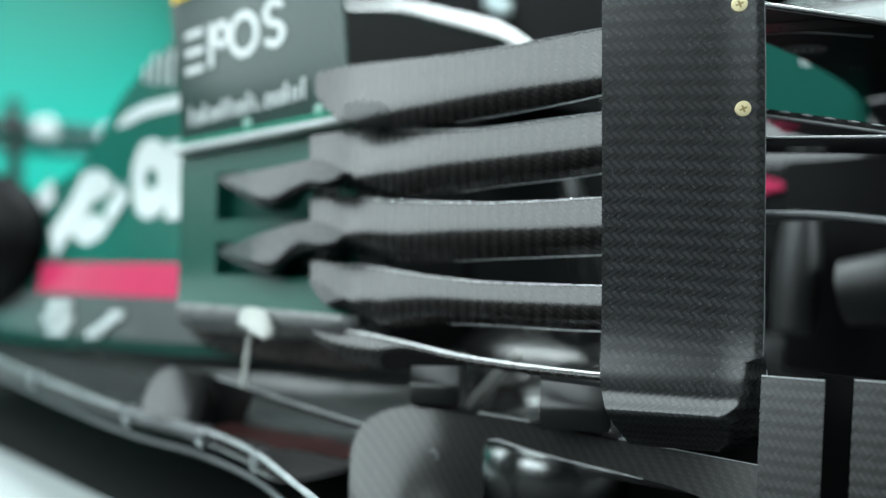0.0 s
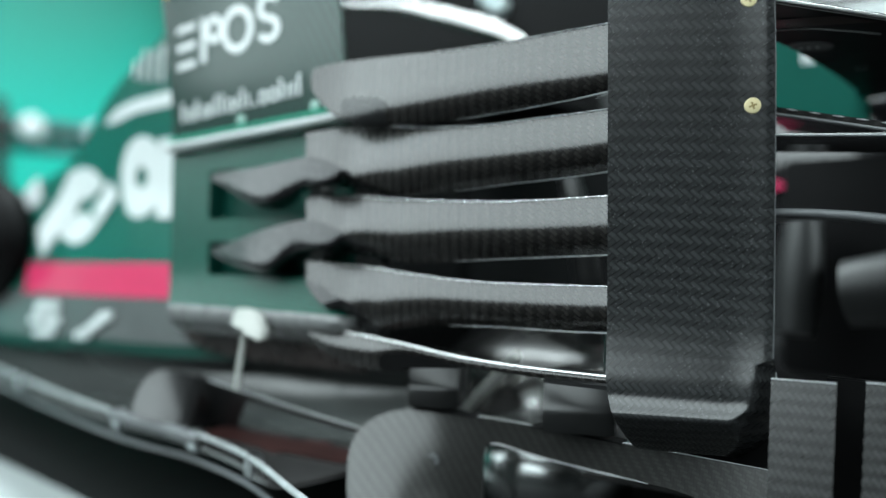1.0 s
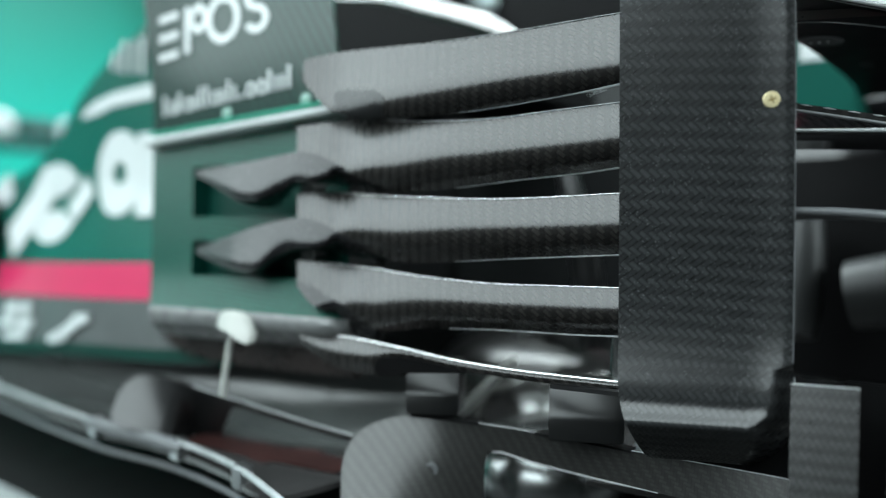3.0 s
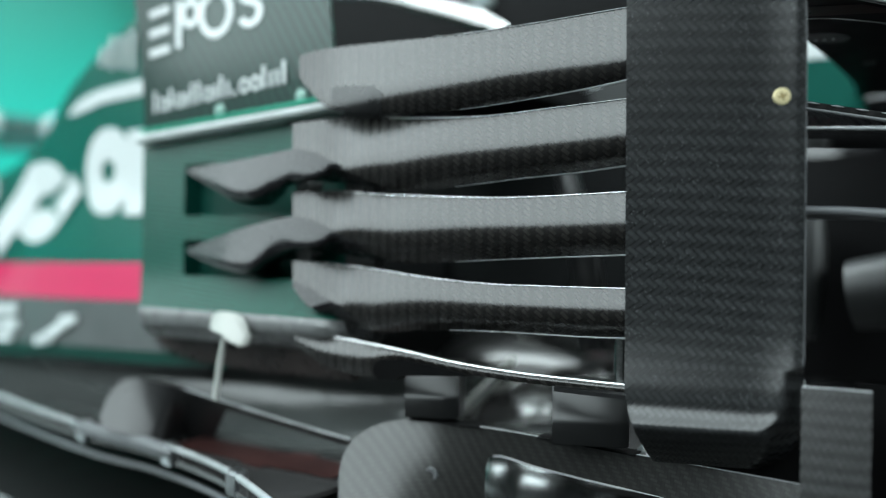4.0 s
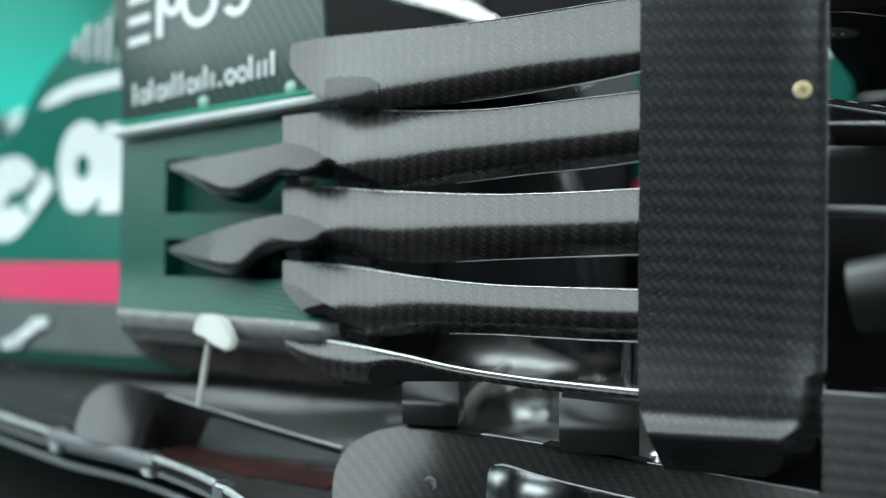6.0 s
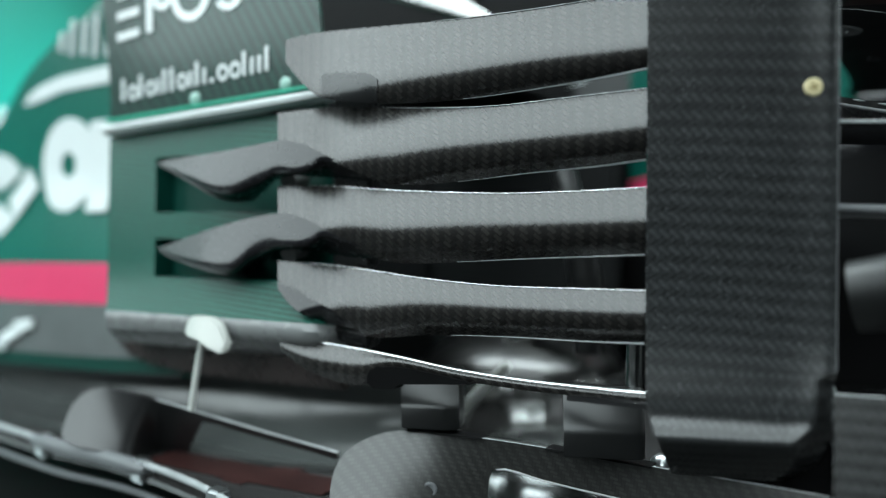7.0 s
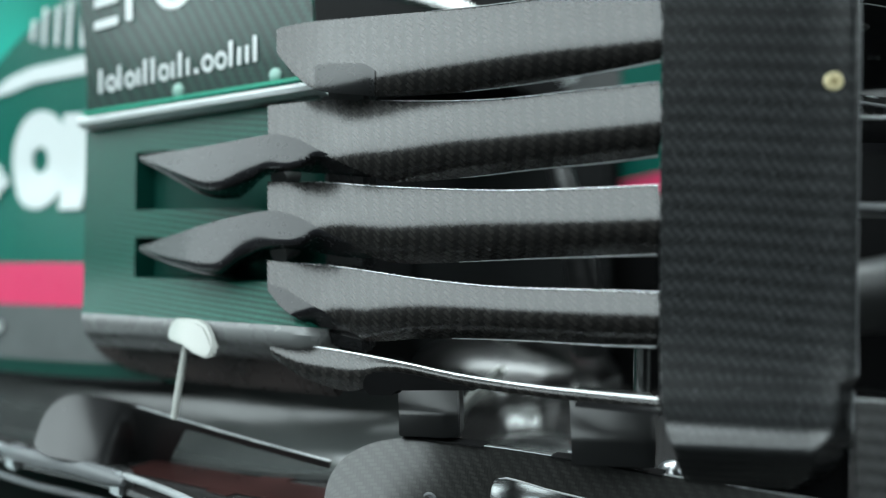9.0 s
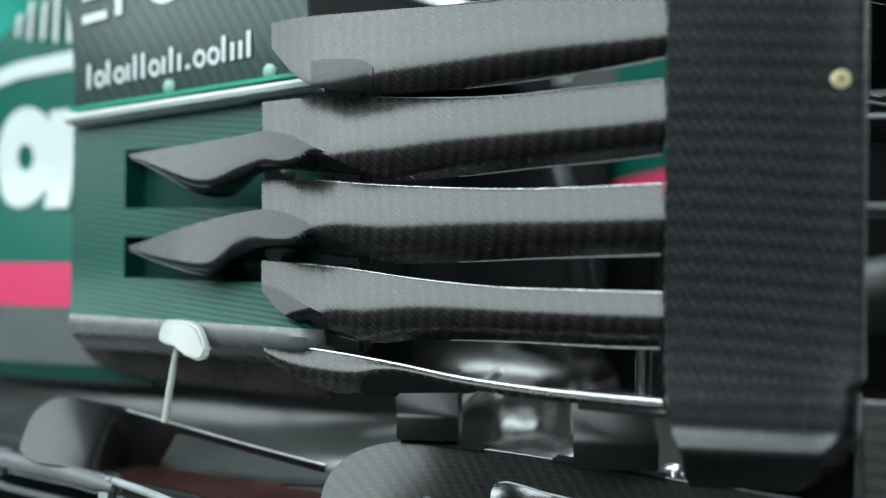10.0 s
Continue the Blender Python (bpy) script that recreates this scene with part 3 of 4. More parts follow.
def blade(top, bot, x0, x1, mids, y0, thick=0.0022, wide=0.36, low=((0, -62),), high=((0, 26),)):
    """A smooth moulded blade between two edge lines: lit upper face, then a roll underneath at mids down its height."""
    P = []
    for i in range(61):
        x = x0 + (x1 - x0) * i / 60
        zt, zb = smoothline(x, top), smoothline(x, bot)
        h = max(zt - zb, 0.0004)
        sec = [(0.0, 0.0)]
        for j in range(20):
            th = radians(interp(x, high) + (interp(x, low) - interp(x, high)) * bend((j + 0.5) / 20, smoothline(x, mids), wide))
            sec.append((sec[-1][0] + math.sin(th), sec[-1][1] + math.cos(th)))
        k = h / sec[-1][1]
        row = []
        for sy, sz in sec:
            dy = -k * sy
            row.append((EYEX + (x - EYEX) * (1 + dy / 0.38), y0(x) + dy, EYEZ + (zt - k * sz - EYEZ) * (1 + dy / 0.38)))
        P.append(row)
    return P


LIP_TOP = [(-0.4720, 0.2635), (-0.4570, 0.2602), (-0.4450, 0.2545), (-0.433, 0.2493), (-0.422, 0.2445), (-0.41, 0.2385), (-0.395, 0.2325)]
LIP_BOT = [(-0.4720, 0.2590), (-0.469, 0.2560), (-0.462, 0.2490), (-0.454, 0.2440), (-0.447, 0.2410), (-0.438, 0.2380), (-0.428, 0.2365), (-0.411, 0.2345), (-0.395, 0.2315)]
part("slat_lip", shell(blade(LIP_TOP, LIP_BOT, -0.4720, -0.395, [(-0.472, 1.5), (-0.455, 1.2), (-0.447, 0.75), (-0.44, 0.4), (-0.432, 0.1), (-0.41, -0.2)], lambda x: smoothline(x, [(-0.47, 0.3997), (-0.43, 0.4035), (-0.41, 0.4085), (-0.39, 0.4165)]), wide=0.25, low=((0, -45),), high=((0, 17),)), 0.002, flip=True), WINGLET, car, "smooth black moulded lip at a slat corner")

# black mount and flange under the lowest slat
MOUNT = [(-0.3945, 0.2000), (-0.3945, 0.2045), (-0.392, 0.2085), (-0.387, 0.2108), (-0.371, 0.2118), (-0.347, 0.2096), (-0.325, 0.2066), (-0.321, 0.2050), (-0.345, 0.2030), (-0.371, 0.2005), (-0.375, 0.1972), (-0.390, 0.1962)]
part("slat_mount", plate(MOUNT, lambda x, z: 0.4045 + 0.13 * (x + 0.39), 0.010, 0.02), INK, car, "rounded matt black mount under the lowest slat")
P = [[(x, 0.424 + 0.1 * (x + 0.27) + dy, smoothline(x, SLATS[4][0]) - 0.0062 - dz) for dy, dz in ((0.004, 0.0), (0.0, 0.0008), (0.0, 0.0035), (0.01, 0.0045))] for x in np.linspace(-0.262, -0.216, 10)]
part("slat_flange", shell(P, 0.0015, flip=True), BLACK, car, "thin dark flange under the lowest slat")


# side panel with two slots
def panel_y(x, z):
    return 0.405 + 0.12 * (x + 0.68)


def panel_low_y(x, z):
    lean = -0.16 * max(0.0, 0.39 - z) - 0.25 * max(0.0, 0.255 - z)
    roll = 0.030 * max(0.0, (0.226 - z) / 0.021) ** 2
    turned = 16.0 * max(0.0, x + 0.478) ** 2
    return panel_y(x, z) + lean + roll + turned + 0.004


SLOT_X = (-0.625, -0.463)
SLOTS_Z = ((0.316, 0.362), (0.262, 0.294))


def lower_panel():
    xs = [-0.680, -0.677, -0.65, SLOT_X[0], -0.59, -0.55, -0.51, -0.478, -0.470, SLOT_X[1], -0.456, -0.450, -0.444, -0.438]
    zs = [0.205, 0.209, 0.214, 0.219, 0.225, 0.231, 0.237, 0.25, 0.262, 0.278, 0.294, 0.305, 0.316, 0.33, 0.346, 0.362, 0.376, 0.39]
    bm = bmesh.new()
    uvl = bm.loops.layers.uv.new("UVMap")
    vs = {}

    def vert(x, z, d=0.0):
        key = (x, z, d)
        if key not in vs:
            y = panel_low_y(x, z)
            s = (y - panel_y(x, z)) / 0.41
            round_off = 0.014 * max(0.0, (0.224 - z) / 0.019) ** 2 if x < -0.676 else 0.0
            vs[key] = bm.verts.new((x * (1 + 0.8 * s) + round_off, y + d, EYEZ + (z - EYEZ) * (1 + s)))
        return vs[key]

    def face(pts):
        f = bm.faces.new([vert(*p) for p in pts])
        for lp in f.loops:
            lp[uvl].uv = (lp.vert.co.x, lp.vert.co.z + lp.vert.co.y)
        return f
    for i in range(len(xs) - 1):
        for j in range(len(zs) - 1):
            xa, xb, za, zb = xs[i], xs[i + 1], zs[j], zs[j + 1]
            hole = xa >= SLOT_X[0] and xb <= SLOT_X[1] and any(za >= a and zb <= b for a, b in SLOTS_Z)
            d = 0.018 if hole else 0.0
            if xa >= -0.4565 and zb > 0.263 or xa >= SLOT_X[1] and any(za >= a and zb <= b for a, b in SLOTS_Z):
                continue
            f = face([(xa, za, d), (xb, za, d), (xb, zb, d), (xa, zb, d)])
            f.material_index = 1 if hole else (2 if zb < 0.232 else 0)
    for a, b in SLOTS_Z:
        zz = [z for z in zs if a <= z <= b]
        xx = [x for x in xs if SLOT_X[0] <= x <= SLOT_X[1]]
        for z0, z1 in zip(zz, zz[1:]):
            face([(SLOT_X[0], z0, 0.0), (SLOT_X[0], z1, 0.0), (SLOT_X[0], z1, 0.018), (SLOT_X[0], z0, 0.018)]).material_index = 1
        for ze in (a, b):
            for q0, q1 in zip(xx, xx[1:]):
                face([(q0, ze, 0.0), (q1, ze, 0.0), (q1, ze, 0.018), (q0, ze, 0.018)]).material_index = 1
    # outer edge returned inwards
    for z0, z1 in zip(zs, zs[1:]):
        face([(xs[0], z0, 0.0), (xs[0], z1, 0.0), (xs[0], z1, 0.05), (xs[0], z0, 0.05)])
    bmesh.ops.recalc_face_normals(bm, faces=bm.faces[:])
    return part("lower_side_panel", bm, [PANEL_GREEN, SLOT_SHADE_GREEN, PANEL_ROLL], car, "green-tinted carbon side panel with two recessed slots")


low_ob = lower_panel()
BELOW = [(-0.690, 0.2085), (-0.43, 0.2085), (-0.43, 0.1865), (-0.522, 0.183), (-0.602, 0.182), (-0.65, 0.1855), (-0.678, 0.193), (-0.690, 0.200)]
part("panel_underside", plate(BELOW, lambda x, z: 0.419 + 0.02 * (x + 0.6), 0.012, 0.03, 0.003), UNDERSIDE, low_ob, "brown-black underside behind the panel edge")


def up_map(x, z, proud):
    """The upper panel: upright low down and to the rear, leaning back higher up."""
    f = min(1.0, max(0.0, (x + 0.69) / 0.10))
    d = z - 0.425
    dy = 0.0 if d < 0 else (1.7 * d * d if d < 0.05 else 0.00425 + 0.17 * (d - 0.05))
    p = shifted(x, panel_y(x, z), z, dy * f * f * (3 - 2 * f))
    return (p[0], p[1] - proud, p[2])


P = []
for i in range(28):
    u = i / 27
    row = []
    for j in range(16):
        z = 0.392 + 0.25 * j / 15
        xl = smoothline(z, [(0.39, -0.678), (0.44, -0.6805), (0.545, -0.695), (0.65, -0.712)])
        xr = -0.455 - 0.10 * max(0, z - 0.40)
        x = xl + (xr - xl) * u
        row.append(up_map(x, z, 0.0))
    P.append(row)
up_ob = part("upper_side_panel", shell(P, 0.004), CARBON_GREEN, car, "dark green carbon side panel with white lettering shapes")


# lip between the two panels
P = [[(x, panel_y(x, 0) + dy, z0 + 0.055 * (x + 0.678) + dz) for dy, dz in ((0.0, 0.0075), (-0.006, 0.006), (-0.009, 0.003), (-0.008, 0.0), (-0.003, -0.002), (0.003, -0.003))] for x in np.linspace(-0.680, -0.448, 16) for z0 in (0.3855,)]
part("panel_lip", shell(P, 0.002, flip=True), WHITE, up_ob, "pale grey lip between the two panels")
P = [[(x, panel_y(x, 0) - 0.0035, 0.3945 + 0.055 * (x + 0.678) + dz) for dz in (0.0, 0.0028)] for x in np.linspace(-0.680, -0.452, 12)]
part("trim_strip", shell(P, 0.002), MINT, up_ob, "thin mint green strip")
for x, z in ((-0.5815, 0.4078), (-0.4912, 0.4118)):
    n = Vector((0.12, -1, 0)).normalized()
    m = Matrix.Translation((x, panel_y(x, z), z)) @ n.to_track_quat("Z", "Y").to_matrix().to_4x4()
    part("rivet", lathe([(0.0054, 0), (0.0054, 0.0010), (0.0042, 0.0022), (0.001, 0.0027)], m, 20), RIVET_GREEN, up_ob, "round pale rivet head")

# printed marks as plain shapes
PR = 0.0008


def slope(x):
    return 0.4635 + 0.095 * (x + 0.6695)


def mark(bm):
    return part("printed_shape", bm, WHITE, up_ob, smooth=False)


for dz in (0.003, 0.021, 0.039):
    mark(bar_shape(-0.6690, slope(-0.669) + dz, -0.6430, slope(-0.643) + dz, 0.0068, up_map, PR))
mark(bar_shape(-0.6310, slope(-0.631), -0.6310, slope(-0.631) + 0.0425, 0.0068, up_map, PR))
mark(ring_cells(-0.617, slope(-0.617) + 0.029, 0.0065, 0.0135, 0, 360, 0.9, up_map, PR))
mark(ring_cells(-0.586, slope(-0.586) + 0.0215, 0.0148, 0.0220, 0, 360, 0.95, up_map, PR))
mark(ring_cells(-0.546, slope(-0.546) + 0.0315, 0.0062, 0.0125, 25, 270, 1.15, up_map, PR))
mark(ring_cells(-0.546, slope(-0.546) + 0.0120, 0.0062, 0.0125, -155, 90, 1.15, up_map, PR))
x = -0.662
k = 0
while x < -0.507:
    z = 0.4115 + 0.075 * (x + 0.666)
    kind = (0, 1, 0, 1, 2, 0, 0, 1, 2, 0, 2, 3, 1, 1, 0, 2, 2)[k % 17]
    if kind == 0:
        mark(bar_shape(x, z, x, z + 0.019, 0.0034, up_map, PR))
        x += 0.0078
    elif kind == 1:
        mark(ring_cells(x + 0.003, z + 0.0065, 0.0036, 0.0068, 0, 360, 0.85, up_map, PR, 18))
        x += 0.0126
    elif kind == 2:
        mark(bar_shape(x, z, x, z + 0.013, 0.0032, up_map, PR))
        x += 0.0070
    else:
        mark(bar_shape(x - 0.001, z + 0.0018, x + 0.003, z + 0.0018, 0.0036, up_map, PR))
        x += 0.0085
    k += 1
part("printed_shape", bar_shape(-0.690, 0.545, -0.655, 0.549, 0.012, up_map, PR), YELLOW, up_ob, "yellow printed block", smooth=False)


# pointed winglets that pass through the slots
def winglet(zs):
    """A leaf-shaped blade, pointed to the rear and hollow below its root."""
    top = [(-0.602, 0.3555), (-0.565, 0.3580), (-0.5298, 0.3600), (-0.49, 0.3630), (-0.4680, 0.3645), (-0.4480, 0.3603), (-0.4287, 0.3512), (-0.41, 0.3435), (-0.395, 0.3385), (-0.383, 0.3345)] if zs == 0 else \
          [(-0.602, 0.2865), (-0.565, 0.2958), (-0.5349, 0.3030), (-0.50, 0.3095), (-0.4680, 0.3128), (-0.4480, 0.3090), (-0.4284, 0.3000), (-0.41, 0.2920), (-0.395, 0.2870), (-0.383, 0.2830)]
    bot = [(-0.602, 0.3550), (-0.58, 0.3462), (-0.5568, 0.3362), (-0.535, 0.3270), (-0.5140, 0.3232), (-0.500, 0.3232), (-0.490, 0.3250), (-0.482, 0.3300), (-0.475, 0.3355), (-0.467, 0.3380), (-0.455, 0.3388), (-0.44, 0.3380), (-0.42, 0.3362), (-0.400, 0.3342), (-0.390, 0.3335)] if zs == 0 else \
          [(-0.602, 0.2860), (-0.58, 0.2790), (-0.5566, 0.2735), (-0.535, 0.2695), (-0.5138, 0.2678), (-0.500, 0.2684), (-0.490, 0.2712), (-0.482, 0.2790), (-0.475, 0.2845), (-0.465, 0.2868), (-0.45, 0.2870), (-0.43, 0.2852), (-0.41, 0.2825), (-0.390, 0.2815)]
    mids = [(-0.60, 0.92), (-0.55, 0.84), (-0.52, 0.70), (-0.507, 0.57), (-0.491, 0.46), (-0.476, 0.56), (-0.465, 0.72), (-0.455, 0.76), (-0.448, 0.66), (-0.439, 0.40), (-0.43, 0.1), (-0.39, -0.1)] if zs == 0 else \
           [(-0.60, 0.95), (-0.55, 0.92), (-0.52, 0.84), (-0.508, 0.60), (-0.499, 0.44), (-0.489, 0.40), (-0.482, 0.50), (-0.473, 0.70), (-0.465, 0.76), (-0.455, 0.76), (-0.448, 0.66), (-0.439, 0.40), (-0.43, 0.1), (-0.39, -0.1)]
    P = blade(top, bot, -0.602, -0.392, mids, lambda x: smoothline(x, [(-0.6, 0.396), (-0.5, 0.3985), (-0.47, 0.3998), (-0.43, 0.4035), (-0.41, 0.4085), (-0.39, 0.4165)]), wide=0.20, low=((-0.445, -74), (-0.425, -50)), high=((-0.55, 24), (-0.49, 17)))
    return P


for k in range(2):
    grid = winglet(k)
    wl = part("winglet", shell(grid, 0.0022, flip=True), WINGLET, car, "pointed satin black winglet standing in a slot")
    part("edge_bead", tube([(q[-1][0], q[-1][1] - 0.0006, q[-1][2] - 0.0004) for q in grid[1:33]], [0.0004] + [0.0009] * 27 + [0.0008, 0.0007, 0.0006, 0.0004], 8), STRUT, wl, "rounded grey lower edge")

# standoff clips behind the slats
for z in (0.3905, 0.3370, 0.2832, 0.2275):
    clip = box((-0.0170, -0.007, -0.0066), (0.0170, 0.007, 0.0066), 0.0026, 3)
    clip.transform(Matrix.Translation((-0.4220, 0.4275, z - 0.0005)) @ Matrix.Rotation(radians(7), 4, "Y") @ Matrix.Rotation(radians(14), 4, "X"))
    part("standoff_clip", clip, PAD, car, "small glossy black standoff clip behind a slat")
for z in (0.3350, 0.2830):
    m = Matrix.Translation((-0.474, 0.4240, z + 0.004)) @ Matrix.Rotation(radians(-75), 4, "X")
    part("standoff_knob", lathe([(0.002, 0.006), (0.0055, 0.0055), (0.0072, 0.003), (0.0076, -0.012)], m, 20), STRUT, car, "round dark grey knob in the winglet's hollow root")

# pale stay bracket under the panel
PADDLE = [(-0.5545, 0.2270), (-0.5530, 0.2330), (-0.5490, 0.2360), (-0.5350, 0.2372), (-0.5230, 0.2368), (-0.5150, 0.2335), (-0.5100, 0.2270), (-0.5065, 0.2190), (-0.5050, 0.2135), (-0.5090, 0.2120), (-0.5180, 0.2150), (-0.5290, 0.2200), (-0.5400, 0.2210), (-0.5500, 0.2218)]
br = part("stay_bracket", plate(PADDLE, lambda x, z: 0.382 - 0.4 * (0.237 - z) + 12 * (x + 0.53) ** 2, 0.007, 0.006, 0.0018), PLASTIC, car, "pale grey rounded plastic stay bracket")
part("stay_rod", tube([(-0.535, 0.386, 0.2230), (-0.5412, 0.384, 0.190), (-0.5458, 0.3835, 0.1655)], 0.0024, 10), PLASTIC, br, "thin pale rod")

# sidepod behind
SIDE_TOP = [(-1.60, 0.30), (-1.30, 0.338), (-1.225, 0.355), (-0.994, 0.405), (-0.913, 0.470), (-0.776, 0.532), (-0.70, 0.56), (-0.60, 0.58)]


POD_LOW = [(-1.60, 0.145), (-1.10, 0.152), (-0.87, 0.163), (-0.72, 0.169), (-0.59, 0.178)]


def side_y(x, z):
    lo = max(0.0, 0.15 - z)
    flare = -0.20 * (min(0.35, max(0.15, z)) - 0.35) * -1.0
    return 0.455 + 0.04 * max(0, x + 0.85) + 1.0 * lo + flare + 0.06 * max(0, -x - 1.0) ** 2


def pod_map(x, z, proud):
    return (x, side_y(x, z) - proud, z)


def sidepod():
    P = []
    for i in range(33):
        x = -1.60 + 1.0 * i / 32
        zt = smoothline(x, SIDE_TOP)
        row = []
        for j in range(19):
            f = j / 18
            zl = smoothline(x, POD_LOW)
            z = zl + (zt - zl) * f
            y = side_y(x, z)
            row.append((x, y, z))
        for a in (20, 45, 70, 90):
            row.append((x, side_y(x, zt) + 0.05 * (1 - math.cos(radians(a))) + 0.06 * (a == 90), zt + 0.008 * math.sin(radians(a))))
        row.append((x, side_y(x, zt) + 0.125, zt + 0.009))
        P.append(row)
    return part("sidepod", shell(P, 0.004), GREEN, car, "gloss green sidepod with pink stripe and white shapes")


pod = sidepod()


def band(x0, x1, za, zb, material, name, label, proud=0.002):
    P = [[(x, side_y(x, z(x)) - proud, z(x)) for z in (za, zb)] for x in np.linspace(x0, x1, 16)]
    return part(name, shell(P, proud * 0.8), material, pod, label, smooth=False)


band(-1.10, -0.603, lambda x: 0.2227 + 0.025 * (x + 1.09), lambda x: 0.2634 + 0.02 * (x + 1.09), PINK, "pink_stripe", "pink painted stripe")
# shade under the sidepod's bulge, painted as a darker green strip
band(-1.30, -0.603, lambda x: smoothline(x, POD_LOW) + 0.002, lambda x: smoothline(x, POD_LOW) + 0.014, GREEN_DARK, "lower_edge_shade", "lower edge painted dark green for the shade there")
band(-1.30, -0.603, lambda x: smoothline(x, POD_LOW) + 0.0145, lambda x: 0.2225 + 0.025 * (x + 1.09), GREY_GLOSS, "lower_band", "dark lower band")


def pod_mark(bm):
    part("printed_shape", bm, WHITE, pod, smooth=False)


pod_mark(ring_cells(-0.828, 0.370, 0.013, 0.049, 0, 360, 0.95, pod_map, 0.002))
pod_mark(bar_shape(-0.772, 0.320, -0.772, 0.412, 0.034, pod_map, 0.002))
pod_mark(bar_shape(-0.730, 0.320, -0.730, 0.420, 0.030, pod_map, 0.002))
pod_mark(ring_cells(-0.975, 0.340, 0.012, 0.050, 30, 330, 1.3, pod_map, 0.002))
pod_mark(bar_shape(-0.925, 0.325, -0.890, 0.360, 0.03, pod_map, 0.002))
pod_mark(bar_shape(-1.075, 0.29, -0.985, 0.37, 0.05, pod_map, 0.002))
pod_mark(bar_shape(-1.21, 0.325, -1.10, 0.368, 0.035, pod_map, 0.002))
pod_mark(plate([(-0.912, 0.439), (-0.902, 0.449), (-0.88, 0.457), (-0.84, 0.463), (-0.74, 0.466), (-0.74, 0.449), (-0.84, 0.447), (-0.88, 0.441)], lambda x, z: side_y(x, z) - 0.002, 0.0016, 0.03))
for x, za, zb in ((-0.838, 0.488, 0.508), (-0.820, 0.482, 0.518), (-0.800, 0.480, 0.515), (-0.782, 0.476, 0.518), (-0.762, 0.474, 0.515), (-0.745, 0.476, 0.512)):
    pod_mark(bar_shape(x, za, x + 0.004, zb, 0.006, pod_map, 0.002))
for x, z, long, wide in ((-1.040, 0.205, 0.030, 0.013), (-1.000, 0.207, 0.022, 0.012), (-1.050, 0.188, 0.040, 0.010), (-1.000, 0.189, 0.034, 0.012), (-1.030, 0.173, 0.055, 0.009)):
    pod_mark(bar_shape(x, z, x + long, z + 0.004, wide, pod_map, 0.004))
for x0, z0, x1, z1, wide in ((-0.915, 0.178, -0.880, 0.183, 0.010), (-0.900, 0.180, -0.855, 0.203, 0.012), (-0.868, 0.203, -0.838, 0.207, 0.010)):
    pod_mark(bar_shape(x0, z0, x1, z1, wide, pod_map, 0.004))

# car floor, undercut and edge rails
RAIL = [(-1.60, 0.42), (-1.126, 0.389), (-0.94, 0.371), (-0.697, 0.356), (-0.597, 0.362), (-0.49, 0.351), (-0.376, 0.315), (-0.30, 0.295), (-0.2, 0.32), (0.2, 0.40)]
FLOOR_EDGE = [p for p in RAIL if p[0] < -0.48] + [(-0.45, 0.339), (-0.425, 0.352), (-0.412, 0.42), (-0.40, 0.47), (-0.37, 0.49), (0.2, 0.55)]
P = [[(x, smoothline(x, FLOOR_EDGE) + (1.6 - smoothline(x, FLOOR_EDGE)) * f, 0.118) for f in (0, 0.02, 0.06, 0.15, 0.3, 0.6, 1.0)] for x in list(np.linspace(-1.6, -0.46, 30)) + list(np.linspace(-0.445, -0.36, 18)) + [-0.25, -0.1, 0.2]]
part("car_floor", shell(P, 0.004), FLOOR_GREY, car, "satin dark grey car floor")
# red reflections in the glossy floor, painted as flat strips
for pts, wide in (([(-0.600, 0.398), (-0.52, 0.404), (-0.43, 0.416)], 0.016), ([(-0.505, 0.385), (-0.492, 0.425), (-0.470, 0.470)], 0.010), ([(-0.66, 0.462), (-0.56, 0.468), (-0.46, 0.480)], 0.008)):
    P = [[(x + d * (0.0 if wide != 0.010 else 1.0), y + d * (1.0 if wide != 0.010 else 0.0), 0.1190 + 0.05 * wide) for d in (-wide, wide)] for x, y in pts]
    part("floor_reflection", shell(P, 0.001, flip=wide == 0.010), RED_REFLECTION, car, "dull red reflection painted on the car floor", smooth=False)
rail_up = part("edge_rail", tube([(x, smoothline(x, RAIL), 0.1265) for x in np.linspace(-1.6, -0.33, 60)], 0.0027), RAILMAT, car, "slim grey floor edge rail")
rail_lo = part("edge_rail", tube([(x, smoothline(x, RAIL) + 0.006, 0.100) for x in np.linspace(-1.6, -0.33, 60)], 0.0026), GREY, car, "slim grey lower edge rail")
for x in (-0.97, -0.697, -0.575, -0.475):
    y = smoothline(x, RAIL)
    part("rail_clip", box((x - 0.007, y - 0.0045, 0.112), (x + 0.007, y + 0.007, 0.1305), 0.002), STEEL, rail_up, "bright clip joining the rails")

part("rail_sleeve", tube([(x, smoothline(x, RAIL) - 0.003, 0.1265 - 0.02 * (x + 0.71)) for x in np.linspace(-0.71, -0.565, 10)], [0.003] + [0.0060] * 8 + [0.003], 14), GREY, rail_up, "thicker pale sleeve on the rail")

# floor strake
STR_T = [(-0.6250, 0.150), (-0.618, 0.167), (-0.608, 0.1785), (-0.594, 0.1845), (-0.5768, 0.1840), (-0.5417, 0.1765), (-0.47, 0.161), (-0.398, 0.1467)]
P = []
